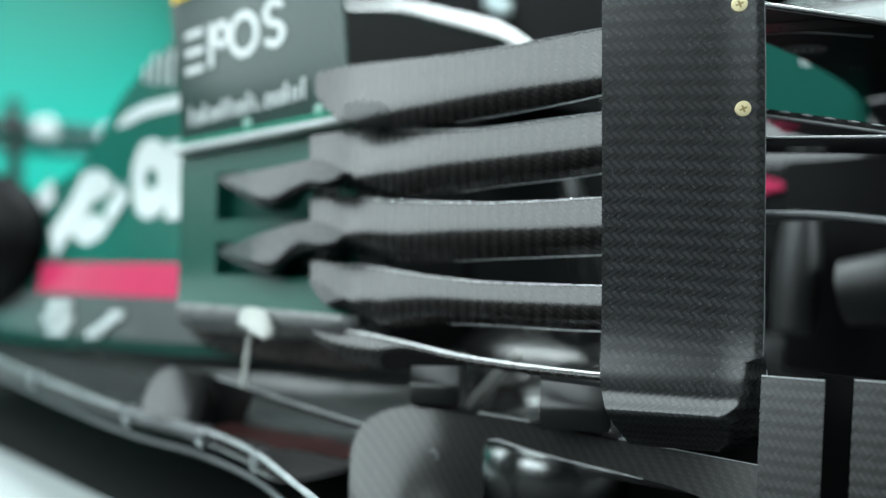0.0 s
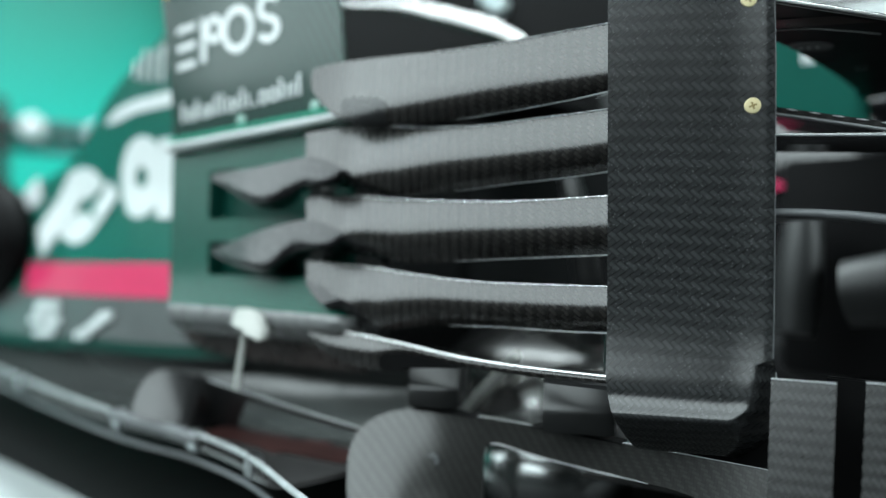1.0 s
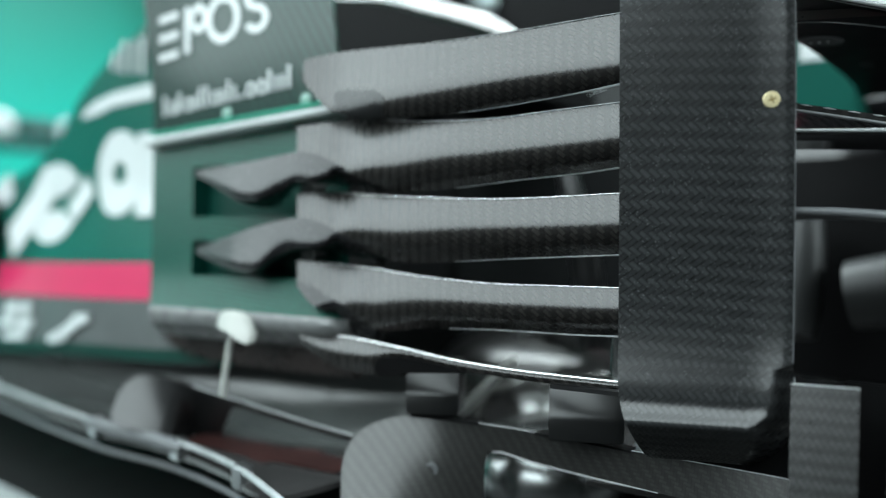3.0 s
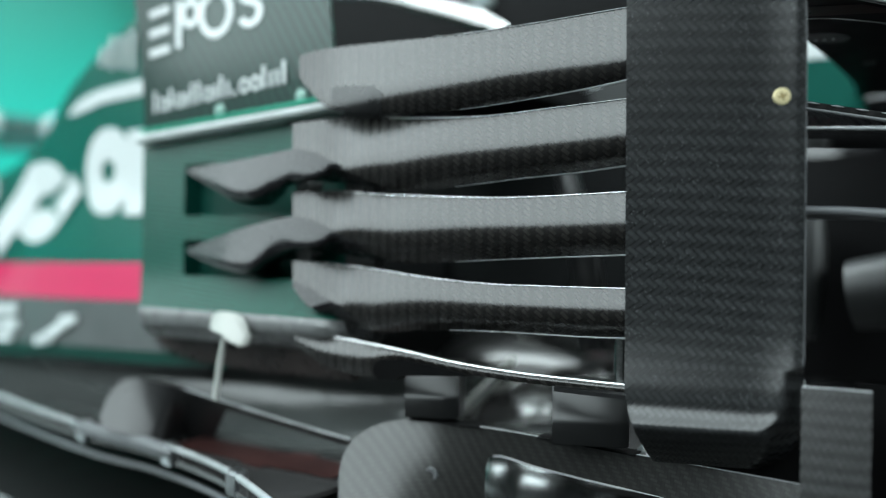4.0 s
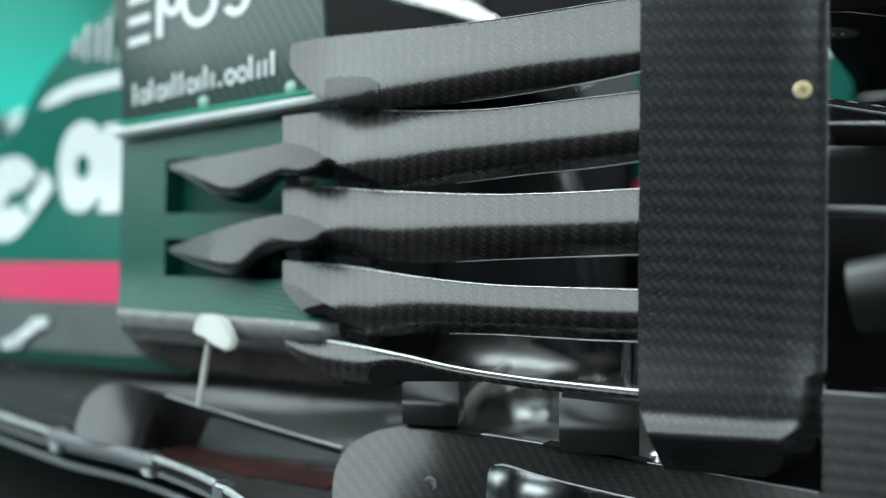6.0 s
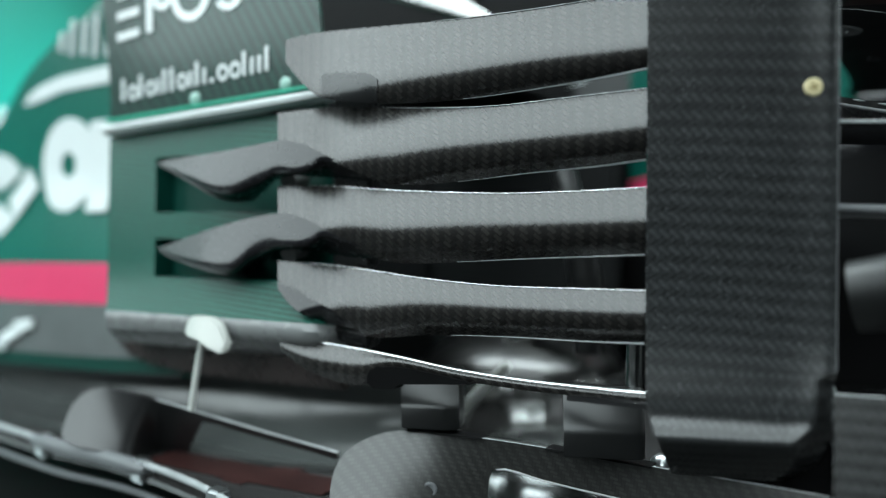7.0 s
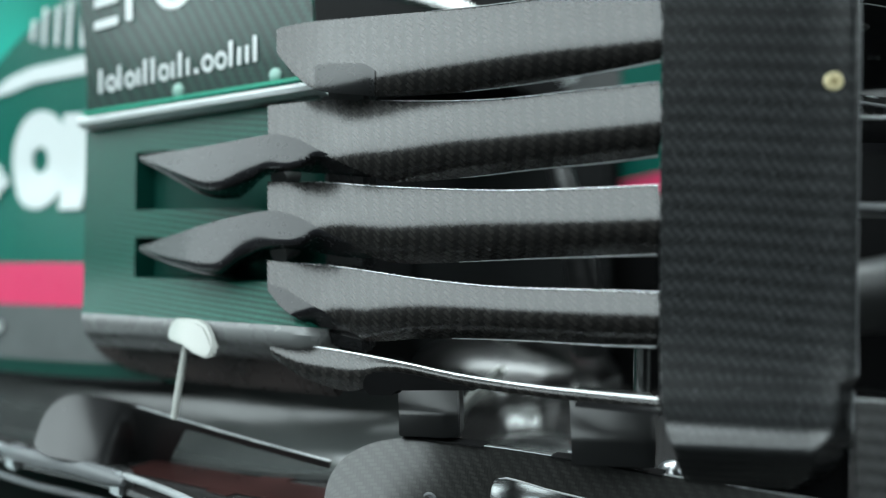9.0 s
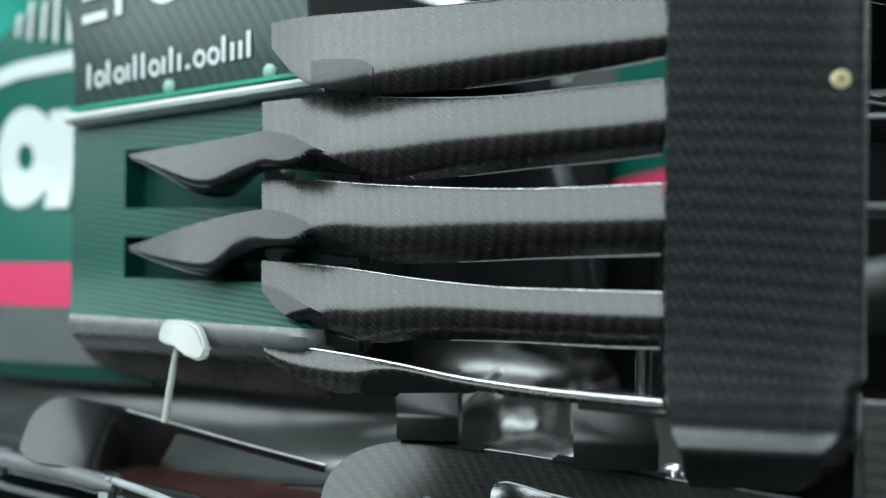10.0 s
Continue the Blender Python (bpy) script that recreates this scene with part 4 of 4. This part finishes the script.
for i in range(61):
    x = -0.625 + 0.210 * i / 60
    zt = smoothline(x, STR_T)
    zb = min(zt - 0.004, smoothline(x, [(-0.6250, 0.146), (-0.615, 0.140), (-0.56, 0.137), (-0.532, 0.137), (-0.524, 0.142), (-0.518, 0.152), (-0.513, 0.1640), (-0.505, 0.1640)]))
    lean = smoothline(x, [(-0.625, 0.40), (-0.600, 0.36), (-0.585, 0.25), (-0.565, 0.02), (-0.545, -0.6), (-0.40, -0.6)])
    P.append([shifted(x, 0.343 + 0.33 * (x + 0.587), zt + (zb - zt) * f, 0.033 - 0.122 * (x + 0.625) + lean * (zt + (zb - zt) * f - 0.184)) for f in np.linspace(0, 1, 11)])
strake = part("floor_strake", shell(P, 0.003, flip=True), STRAKE, car, "rounded satin black floor strake")
part("edge_bead", tube([(q[0][0], q[0][1] + 0.001, q[0][2] + 0.0006) for q in P[22:]], 0.0009, 8), RAILMAT, strake, "rounded grey upper edge")


# bargeboard foot plate with rounded end
def foot_y(x, z):
    return smoothline(x, [(-0.43, 0.402), (-0.41, 0.404), (-0.36, 0.429), (-0.30, 0.448), (-0.2286, 0.462), (-0.13, 0.470)])


def foot_lean(x):
    return smoothline(x, [(-0.43, 0.42), (-0.39, 0.40), (-0.372, 0.33), (-0.357, 0.22), (-0.342, 0.07), (-0.326, -0.07), (-0.305, -0.14), (-0.28, -0.13), (-0.24, -0.06), (-0.21, 0.03), (-0.18, 0.16), (-0.14, 0.27)])


FOOT_TOP = [(-0.3735, 0.1668), (-0.3195, 0.1640), (-0.2286, 0.1583), (-0.1376, 0.1562), (-0.1265, 0.1558)]
for xa, xb in ((-0.374, -0.327), (-0.286, -0.222)):
    P = [[tuple(Vector(shifted(x, foot_y(x, 0), 0.1672 - 0.062 * (x + 0.375), foot_lean(x) * (0.0172 - 0.062 * (x + 0.375)))) + Vector((0, dy, dz))) for dy, dz in ((0.008, 0.0010), (-0.003, 0.0010), (-0.0034, 0.0), (0.008, 0.0))] for x in np.linspace(xa, xb, 8)]
    part("shim", shell(P, 0.0006, flip=True), INK, car, "thin black shim on the foot plate")
FOOT_LOW = [(-0.3196, 0.1445), (-0.312, 0.1455), (-0.2858, 0.1405), (-0.2458, 0.1360), (-0.205, 0.1334), (-0.1867, 0.1322), (-0.1600, 0.1265), (-0.1265, 0.110)]


def foot_plate():
    """Rounded end standing on the ground, then a narrowing arm above the cut-out."""
    xs = [-0.3735 - 0.0525 * math.cos(radians(q)) for q in range(0, 90, 5)] + list(np.linspace(-0.372, -0.3246, 16)) + [-0.3243, -0.3235, -0.3225, -0.321, -0.3196] + list(np.linspace(-0.316, -0.1265, 56))
    P = []
    for x in xs:
        zt = 0.1168 + 0.05 * math.sqrt(max(0.0, 1 - ((x + 0.3735) / 0.0525) ** 2)) if x < -0.3735 else smoothline(x, FOOT_TOP)
        zb = interp(x, [(-0.3245, 0.05), (-0.3235, 0.128), (-0.3225, 0.138), (-0.321, 0.1428), (-0.3196, 0.1445)]) if x < -0.3196 else smoothline(x, FOOT_LOW)
        P.append([shifted(x, foot_y(x, 0), zt + (zb - zt) * f, foot_lean(x) * (zt + (zb - zt) * f - 0.15)) for f in np.linspace(0, 1, 15)])
    return shell(P, 0.0035, flip=True)


foot = part("foot_plate", foot_plate(), CARBON_FOOT, car, "carbon foot plate with rounded end")
# pale beads paint the light caught on the plate's rims
part("edge_bead", tube([tuple(Vector(shifted(x, foot_y(x, 0), smoothline(x, FOOT_TOP), foot_lean(x) * (smoothline(x, FOOT_TOP) - 0.15))) + Vector((0, -0.0004, 0.0003))) for x in np.linspace(-0.37, -0.128, 30)], 0.00035, 6), RAILMAT, foot, "pale bead that paints the upper edge's glint")
part("edge_bead", tube([shifted(x, foot_y(x, 0) - 0.0004, smoothline(x, FOOT_LOW), foot_lean(x) * (smoothline(x, FOOT_LOW) - 0.15)) for x in np.linspace(-0.318, -0.205, 24)], [0.0003] + [0.0007] * 18 + [0.0006, 0.0005, 0.0004, 0.0003, 0.0003], 8), RAILMAT, foot, "rounded lower edge bead, pale for its glint")
m = Matrix.Translation((-0.3570, foot_y(-0.357, 0) - 0.0065, 0.1303)) @ Vector((0.3, -1, 0)).normalized().to_track_quat("Z", "Y").to_matrix().to_4x4()
part("rivet", lathe([(0.0048, 0), (0.0048, 0.0008), (0.0036, 0.0012), (0.0030, 0.0004), (0.0005, 0.0002)], m, 20), GREY, foot, "small flush rivet")

# spacer blocks between lowest slat and foot plate
for foot_print, za, zb, back in (([(-0.3774, 0.419), (-0.3500, 0.4290), (-0.3430, 0.4370), (-0.350, 0.456), (-0.385, 0.436)], 0.1685, 0.2080, 0.0135), ([(-0.2670, 0.432), (-0.2280, 0.4500), (-0.2240, 0.454), (-0.228, 0.465), (-0.270, 0.458)], 0.1640, 0.2050, 0.0125)):
    bm = bmesh.new()
    rings = []
    for f, tip in ((0, 0), (0.34, 0.0), (0.44, 0.10 * back), (0.56, 0.35 * back), (1.0, back)):
        rings.append([bm.verts.new(shifted(px, py, za + (zb - za) * f, tip)) for px, py in foot_print])
    for q, w in zip(rings, rings[1:]):
        for c in range(5):
            bm.faces.new([q[c], q[(c + 1) % 5], w[(c + 1) % 5], w[c]])
    bm.faces.new(rings[0][::-1])
    bm.faces.new(rings[-1])
    bmesh.ops.recalc_face_normals(bm, faces=bm.faces[:])
    bmesh.ops.bevel(bm, geom=[e for e in bm.edges if e.calc_face_angle(0) > 0.5], offset=0.0008, segments=2, affect="EDGES")
    part("spacer_block", bm, BLOCK, car, "glossy black spacer block under the slats")

# added black sheet stands in for the dark gap behind the vane
part("dark_filler", box((-0.214, 0.478, 0.130), (-0.128, 0.482, 0.206), 0.001), INK, car, "black sheet added for the dark behind the turning vane")

# upright front vanes
for xa, xb, y0, zt in ((-0.1247, -0.0920, 0.4490, 0.2160), (-0.0790, -0.015, 0.466, 0.2165)):
    P = [[shifted(x, y0 + 0.22 * (x - xa), z, 0.25 * (z - 0.2)) for z in (0.03, 0.08, 0.14, 0.19, zt - 0.003, zt)] for x in np.linspace(xa, xb, 8)]
    fv = part("front_vane", shell(P, 0.004), CARBON_FRONT, car, "upright carbon vane with square top edge")
    # pale bead paints the light on the top rim
    part("edge_bead", tube([tuple(Vector(q[-1]) + Vector((0, -0.0003, 0.0002))) for q in P], 0.0005, 6), RAILMAT, fv, "pale bead that paints the upper edge's glint")

# the dark between the front vanes, put in as a black sheet
part("dark_filler", box((-0.105, 0.500, 0.04), (-0.065, 0.504, 0.212), 0.001), INK, car, "black sheet added for the dark between the front vanes")

# forward plates
for z0, z1, y0, dep, thick, mt, lab in ((0.3838, 0.3600, 0.535, 0.14, 0.006, CARBON_PLATE, "carbon forward plate with woven edge"), (0.3600, 0.354, 0.474, 0.10, 0.002, GLOSS_BLACK, "thin black forward plate"), (0.3129, 0.296, 0.485, 0.12, 0.003, GREY, "grey forward plate edge")):
    P = [[(x, y0 + 0.2 * (x + 0.13) + dep * f, z0 + ((z1 - z0) * (x + 0.13) / 0.10 if thick != 0.003 else -1.4 * (x + 0.13) ** 2) + 0.004 * math.sin(3 * f)) for f in np.linspace(0, 1, 6)] for x in np.linspace(-0.165, 0.12, 16)]
    fp = part("forward_plate", shell(P, thick), mt, car, lab)
    if mt != CARBON_PLATE:
        # on the thin black plate the pale bead paints its rim's glint
        r = {0.002: 0.0009, 0.003: 0.0030}[thick]
        part("edge_bead", tube([(q[0][0], q[0][1] - r * 0.5, q[0][2]) for q in P], r, 10), GREY if thick == 0.003 else RAILMAT, fp, "rounded pale edge bead")
    else:
        part("edge_bead", tube([(q[0][0], q[0][1] - 0.0008, q[0][2] - 0.0052) for q in P], 0.0012, 8), GREY, fp, "grey lower edge line")
        for i in range(12):
            xa = -0.150 + 0.0135 * i
            pts = [(x, y0 + 0.2 * (x + 0.13) - 0.0006, z0 + (z1 - z0) * (x + 0.13) / 0.10 - 0.0008) for x in (xa, xa + 0.0035, xa + 0.007)]
            part("weave_tick", tube(pts, [0.0002, 0.0007, 0.0002], 6), RAILMAT, fp, "pale weave tick on the woven edge")

# broad overhead plate, seen from below
OVER = [(-0.135, 0.467), (-0.1078, 0.5146), (-0.078, 0.566), (-0.03, 0.65), (0.09, 0.862), (-0.144, 0.862), (-0.1392, 0.83), (-0.1375, 0.79), (-0.1382, 0.74), (-0.1405, 0.70), (-0.1425, 0.66), (-0.1467, 0.606), (-0.1534, 0.558), (-0.158, 0.50)]
bm = bmesh.new()
lo = [bm.verts.new((x, y, 0.4400)) for x, y in OVER]
hi = [bm.verts.new((x, y, 0.4445)) for x, y in OVER]
bm.faces.new(lo[::-1])
bm.faces.new(hi)
for i in range(len(OVER)):
    j = (i + 1) % len(OVER)
    bm.faces.new([lo[i], lo[j], hi[j], hi[i]])
bmesh.ops.recalc_face_normals(bm, faces=bm.faces[:])
over = part("forward_plate", bm, PLATE_BLACK, car, "broad gloss black forward plate seen from below")
# bright bead stands in for light caught on the leading edge
part("edge_bead", tube([(x, y - 0.0006, 0.4425) for x, y in OVER[:5]], 0.0014, 10), EDGE_GLINT, over, "bright bead that paints the front edge's glint")
part("seam", tube([(-0.1465, 0.5366, 0.4398), (-0.134, 0.541, 0.4398), (-0.122, 0.5497, 0.4398), (-0.105, 0.570, 0.4398), (-0.0895, 0.592, 0.4398)], 0.0005, 6), RAILMAT, over, "thin bright seam")
# red reflection on the plate's underside, painted as a flat patch
bm = bmesh.new()
bm.faces.new([bm.verts.new((x, y, 0.4394)) for x, y in ((-0.150, 0.503), (-0.105, 0.525), (-0.085, 0.558), (-0.110, 0.545), (-0.148, 0.528))])
part("plate_reflection", bm, RED_REFLECTION, over, "dull red reflection painted on the plate", smooth=False)
part("cover", lathe([(0.017, 0.0), (0.016, -0.0012), (0.0005, -0.0014)], Matrix.Translation((-0.1345, 0.596, 0.4398)) @ Matrix.Rotation(radians(55), 4, "Z") @ Matrix.Diagonal((1.1, 0.62, 1, 1)), 28), GREY, over, "flat grey oval cover")
for k in range(3):
    part("rivet", lathe([(0.0012, 0.0), (0.0010, -0.0008), (0.0002, -0.001)], Matrix.Translation((-0.1405 + 0.0052 * k, 0.5925 + 0.002 * k, 0.4383)), 10), WHITE, over, "tiny bright rivet")
for k in range(2):
    part("rivet", lathe([(0.0016, 0.0), (0.0014, -0.0008), (0.0002, -0.001)], Matrix.Translation((-0.1196 + 0.005 * k, 0.698 + 0.004 * k, 0.4398)), 10), RAILMAT, over, "tiny bright rivet")
part("inner_strut", tube([(-0.1725, 0.722, 0.208), (-0.172, 0.729, 0.235), (-0.1715, 0.735, 0.262), (-0.171, 0.741, 0.288), (-0.1705, 0.748, 0.318)], [0.017, 0.020, 0.0205, 0.0195, 0.016], 24), STRUT, car, "smooth dark strut inside the duct")
part("inner_strut", tube([(-0.130, 0.73, 0.247), (-0.09, 0.727, 0.254), (-0.02, 0.722, 0.267), (0.06, 0.716, 0.280), (0.125, 0.711, 0.291)], [0.030, 0.033, 0.034, 0.034, 0.034], 28), STRUT, car, "smooth dark sloping strut inside the duct")

part("inner_pipe", tube([(-0.315, 0.60, 0.20), (-0.318, 0.60, 0.26), (-0.330, 0.605, 0.31), (-0.345, 0.61, 0.36)], [0.012, 0.014, 0.013, 0.010], 18), STRAKE, car, "dim dark pipe behind the slats")
part("inner_pipe", tube([(-0.172, 0.60, 0.20), (-0.170, 0.60, 0.25), (-0.178, 0.60, 0.285), (-0.20, 0.605, 0.305)], 0.006, 14), STRAKE, car, "thin dark pipe behind the slats")

# chassis side
def hull(x0, x1, z1, slim):
    """A tub section: flat near flank, rounded top and far flank, narrowing by slim at its front end."""
    P = []
    for i in range(13):
        u = i / 12
        x = x0 + (x1 - x0) * u
        far, top = 1.35 - slim * u ** 2, z1 - 0.35 * slim * u ** 3
        P.append([(x, 0.872, 0.12), (x, 0.872, 0.3), (x, 0.872, top - 0.008), (x, 0.878, top)] + [(x, far - 0.16 + 0.16 * math.sin(radians(a)), top - 0.16 + 0.16 * math.cos(radians(a))) for a in (0, 22, 45, 68, 90)] + [(x, far, 0.2), (x, far - 0.03, 0.12)])
    bm = shell(P, 0.004)
    return bm


part("chassis", hull(-0.32, 0.7, 0.555, 0.14), GLOSS_BLACK, car, "gloss black chassis side")
part("cockpit_side", hull(-1.3, -0.325, 0.80, 0.0), INK, car, "matt black cockpit side")
GREEN_OUT = [(-0.368, 0.3625), (-0.309, 0.3745), (-0.28, 0.395), (-0.255, 0.432), (-0.20, 0.425), (-0.134, 0.408), (-0.135, 0.43), (-0.137, 0.442), (-0.125, 0.446), (-0.125, 0.4835), (-0.20, 0.486), (-0.2020, 0.5141), (-0.2393, 0.5284), (-0.29, 0.535), (-0.368, 0.55)]
part("green_area", plate(GREEN_OUT, lambda x, z: 0.868, 0.005, 0.5), GREEN_CHASSIS, car, "green painted area of the chassis", smooth=False)
part("grey_area", plate([(-0.430, 0.455), (-0.369, 0.455), (-0.369, 0.520), (-0.400, 0.510), (-0.424, 0.497), (-0.440, 0.487)], lambda x, z: 0.868, 0.005, 0.5), STRUT, car, "dark grey area of the chassis", smooth=False)
part("white_tip", plate([(-0.447, 0.4855), (-0.424, 0.4885), (-0.422, 0.4935), (-0.432, 0.4915)], lambda x, z: 0.866, 0.004, 0.5), WHITE, car, "small white painted tip on the chassis", smooth=False)
part("white_area", plate([(-0.199, 0.4865), (-0.10, 0.4830), (-0.10, 0.54), (-0.199, 0.54)], lambda x, z: 0.8675, 0.005, 0.5), WHITE, car, "white painted area of the chassis", smooth=False)
part("pink_line", plate([(-0.368, 0.346), (-0.2386, 0.3465), (-0.2085, 0.3535), (-0.234, 0.3640), (-0.309, 0.3740), (-0.368, 0.3620)], lambda x, z: 0.866, 0.006, 0.5), PINK, car, "pink painted tip on the chassis", smooth=False)

# inlet lip above
LIP = [(-0.80, 0.72, 0.645), (-0.7664, 0.75, 0.636), (-0.68, 0.75, 0.616), (-0.6065, 0.75, 0.588), (-0.5243, 0.75, 0.5540), (-0.4743, 0.75, 0.523), (-0.44, 0.75, 0.49)]
LIP_R = list(zip([p[0] for p in LIP], [0.004, 0.005, 0.007, 0.010, 0.012, 0.008, 0.005]))
part("inlet_lip", tube([(x, 0.75, smoothline(x, [(p[0], p[2]) for p in LIP])) for x in np.linspace(-0.80, -0.44, 40)], [interp(x, LIP_R) for x in np.linspace(-0.80, -0.44, 40)], 16), SILVER, car, "bright curved lip of the air inlet")
part("inlet_wall", box((-0.62, 0.815, 0.12), (-0.36, 0.835, 0.45), 0.01), BLACK_MATT, car, "dark inner wall of the inlet")

part("inner_duct_wall", box((-0.20, 0.80, 0.16), (0.20, 0.81, 0.375), 0.003), PLATE_BLACK, car, "satin black inner duct wall")

for x, z, r in ((-0.597, 0.628, 0.016), (-0.618, 0.642, 0.011)):
    part("cockpit_fitting", lathe([(0.002, -0.9 * r), (0.7 * r, -0.7 * r), (r, 0), (0.7 * r, 0.7 * r), (0.002, 0.9 * r)], Matrix.Translation((x, 0.868, z)), 20), PALE_TEAL, car, "small pale fitting on the cockpit side")

# bright duct
DUCT_SIDE = [(0.1045, 0.0, 0.020), (0.1052, 0.02, 0.022), (0.1058, 0.036, 0.024), (0.1056, 0.050, 0.024), (0.1046, 0.060, 0.020), (0.1022, 0.068, 0.014), (0.0980, 0.0755, 0.006), (0.0920, 0.0815, 0.002), (0.0840, 0.0865, 0.0), (0.0700, 0.0930, 0.0), (0.0500, 0.1000, 0.0), (0.0300, 0.1050, 0.0), (0.0120, 0.1075, 0.0), (0.004, 0.108, 0.0)]
bm = bmesh.new()
rings = []
for r, h, wave in DUCT_SIDE:
    ring = []
    for k in range(220):
        a = 2 * math.pi * k / 220
        lobe = 0.5 * math.cos(20 * a + 0.5 * math.sin(3 * a + 1.0))
        q = r * (1 + wave * lobe)
        ring.append(bm.verts.new((-0.425 + q * math.cos(a), 0.700 + q * math.sin(a), 0.098 + h)))
    rings.append(ring)
for q, w in zip(rings, rings[1:]):
    for k in range(220):
        bm.faces.new([q[k], q[(k + 1) % 220], w[(k + 1) % 220], w[k]]).material_index = 1 if q in rings[:5] else 0
bm.faces.new(rings[0][::-1])
bm.faces.new(rings[-1])
bmesh.ops.recalc_face_normals(bm, faces=bm.faces[:])
# added sheet, blocks the lamps above so the duct stays dark
part("duct_shade_sheet", box((-0.598, 0.690, 0.452), (-0.435, 0.862, 0.458), 0.002), BLACK_MATT, car, "unseen black sheet added to shade the duct")
# streak of light across the duct, added as a bright tube
part("duct_streak", tube([(-0.490, 0.640, 0.150), (-0.455, 0.645, 0.172), (-0.425, 0.650, 0.188), (-0.398, 0.655, 0.202), (-0.365, 0.660, 0.213), (-0.325, 0.665, 0.220)], [0.006, 0.007, 0.0075, 0.0075, 0.007, 0.006], 18), DUCT_BODY, car, "slanting metal tube that draws the duct's light streak")
part("metal_duct", bm, [DUCT_DARKENED, DUCT_BODY], car, "shiny bare metal duct with rounded lobes behind the slats")
part("duct_strut", tube([(-0.465, 0.582, 0.1045), (-0.447, 0.58, 0.122), (-0.406, 0.578, 0.162), (-0.380, 0.578, 0.187)], 0.0040, 14), PLASTIC, car, "pale slanting strut before the duct")
part("duct_tube", tube([(-0.240, 0.482, 0.260), (-0.239, 0.481, 0.232), (-0.239, 0.480, 0.200)], 0.0055, 14), DULL_STEEL, car, "small upright metal tube beside the duct")
part("duct_bolt", lathe([(0.001, 0.007), (0.005, 0.006), (0.0075, 0.003), (0.0085, -0.004), (0.0085, -0.016)], Matrix.Translation((-0.2225, 0.487, 0.1525)) @ Matrix.Rotation(radians(35), 4, "X"), 20), STEEL, car, "bright domed bolt under the turning vane")
m = Matrix.Translation((-0.325, 0.545, 0.080))
part("metal_bowl", lathe([(0.01, -0.05), (0.045, -0.038), (0.066, -0.005), (0.070, 0.022), (0.066, 0.042), (0.052, 0.058), (0.03, 0.066), (0.005, 0.069)], m, 48), DULL_STEEL, car, "shiny bare metal bowl under the foot plate")
bm = bmesh.new()
bmesh.ops.create_uvsphere(bm, u_segments=32, v_segments=20, radius=1, matrix=Matrix.Translation((-1.345, 0.425, 0.295)) @ Matrix.Diagonal((0.25, 0.075, 0.115, 1)))
part("rear_scoop", bm, INK, car, "rounded matt black scoop behind the sidepod")

# undercut wall of the sidepod
UNDER = [(-1.60, 0.48), (-1.23, 0.51), (-0.94, 0.54), (-0.76, 0.60), (-0.63, 0.67), (-0.42, 0.80), (-0.36, 0.90)]
FILLET = [(-1.60, 0.47), (-1.23, 0.45), (-0.97, 0.446), (-0.79, 0.452), (-0.64, 0.462), (-0.49, 0.485), (-0.40, 0.53)]
P = [[(x, smoothline(x, FILLET) - 0.055 * (1 - math.cos(radians(90 * f))), 0.119 + (smoothline(x, POD_LOW) - 0.121) * (1 - math.sin(radians(90 * f)))) for f in np.linspace(0, 1, 12)] for x in np.linspace(-1.6, -0.40, 40)]
part("undercut_wall", shell(P, 0.004), PLASTIC_GREY, car, "grey composite fillet below the sidepod")

P = [[(x, side_y(x, 0.16) + (smoothline(x, UNDER) - side_y(x, 0.16)) * f, smoothline(x, POD_LOW) + 0.002) for f in np.linspace(0, 1, 4)] for x in np.linspace(-1.6, -0.612, 30)]
part("sidepod_underside", shell(P, 0.003), GLOSS_BLACK, car, "gloss black underside of the sidepod")
part("bulkhead", box((-0.612, 0.47, 0.182), (-0.600, 0.78, 0.48), 0.003), BLACK_MATT, car, "matt black bulkhead closing the sidepod")

# things beyond the car
case = part("equipment_case", box((-2.75, 0.55, 0.0), (-2.15, 0.96, 0.37), 0.03, 3), BLACK_MATT)
tagged(case, "low matt black equipment case on the floor", "case")
rail = new("barrier_rail")
tagged(rail, "black barrier rail with shiny knobs before the teal wall", "barrier")
part("bar", tube([(-2.6, 0.2, 0.66), (-2.6, 1.4, 0.66)], 0.03), BLACK, rail)
part("bar", tube([(-2.6, 0.2, 0.60), (-2.6, 1.4, 0.60)], 0.02), BLACK, rail)
for y in (0.95, 1.35):
    part("post", tube([(-2.6, y, 0.0), (-2.6, y, 0.75)], 0.022), BLACK, rail)
for y in (0.80, 1.03, 1.25):
    part("knob", lathe([(0.005, -0.04), (0.03, -0.03), (0.04, 0), (0.03, 0.03), (0.005, 0.04)], Matrix.Translation((-2.56, y, 0.66)), 20), WHITE, rail, "shiny white knob")
board = new("sign_board")
tagged(board, "pale teal standing sign board with dark shapes", "sign")
part("board", box((-2.0, 4.9, 0.0), (1.4, 4.95, 2.35), 0.01), PALE_TEAL, board)
for k in range(12):
    part("printed_shape", box((-1.6 + 0.2 * k, 4.885, 1.58 + 0.03 * (k % 2)), (-1.51 + 0.2 * k + 0.04 * (k % 3), 4.897, 1.78)), GREEN_DARK, board)
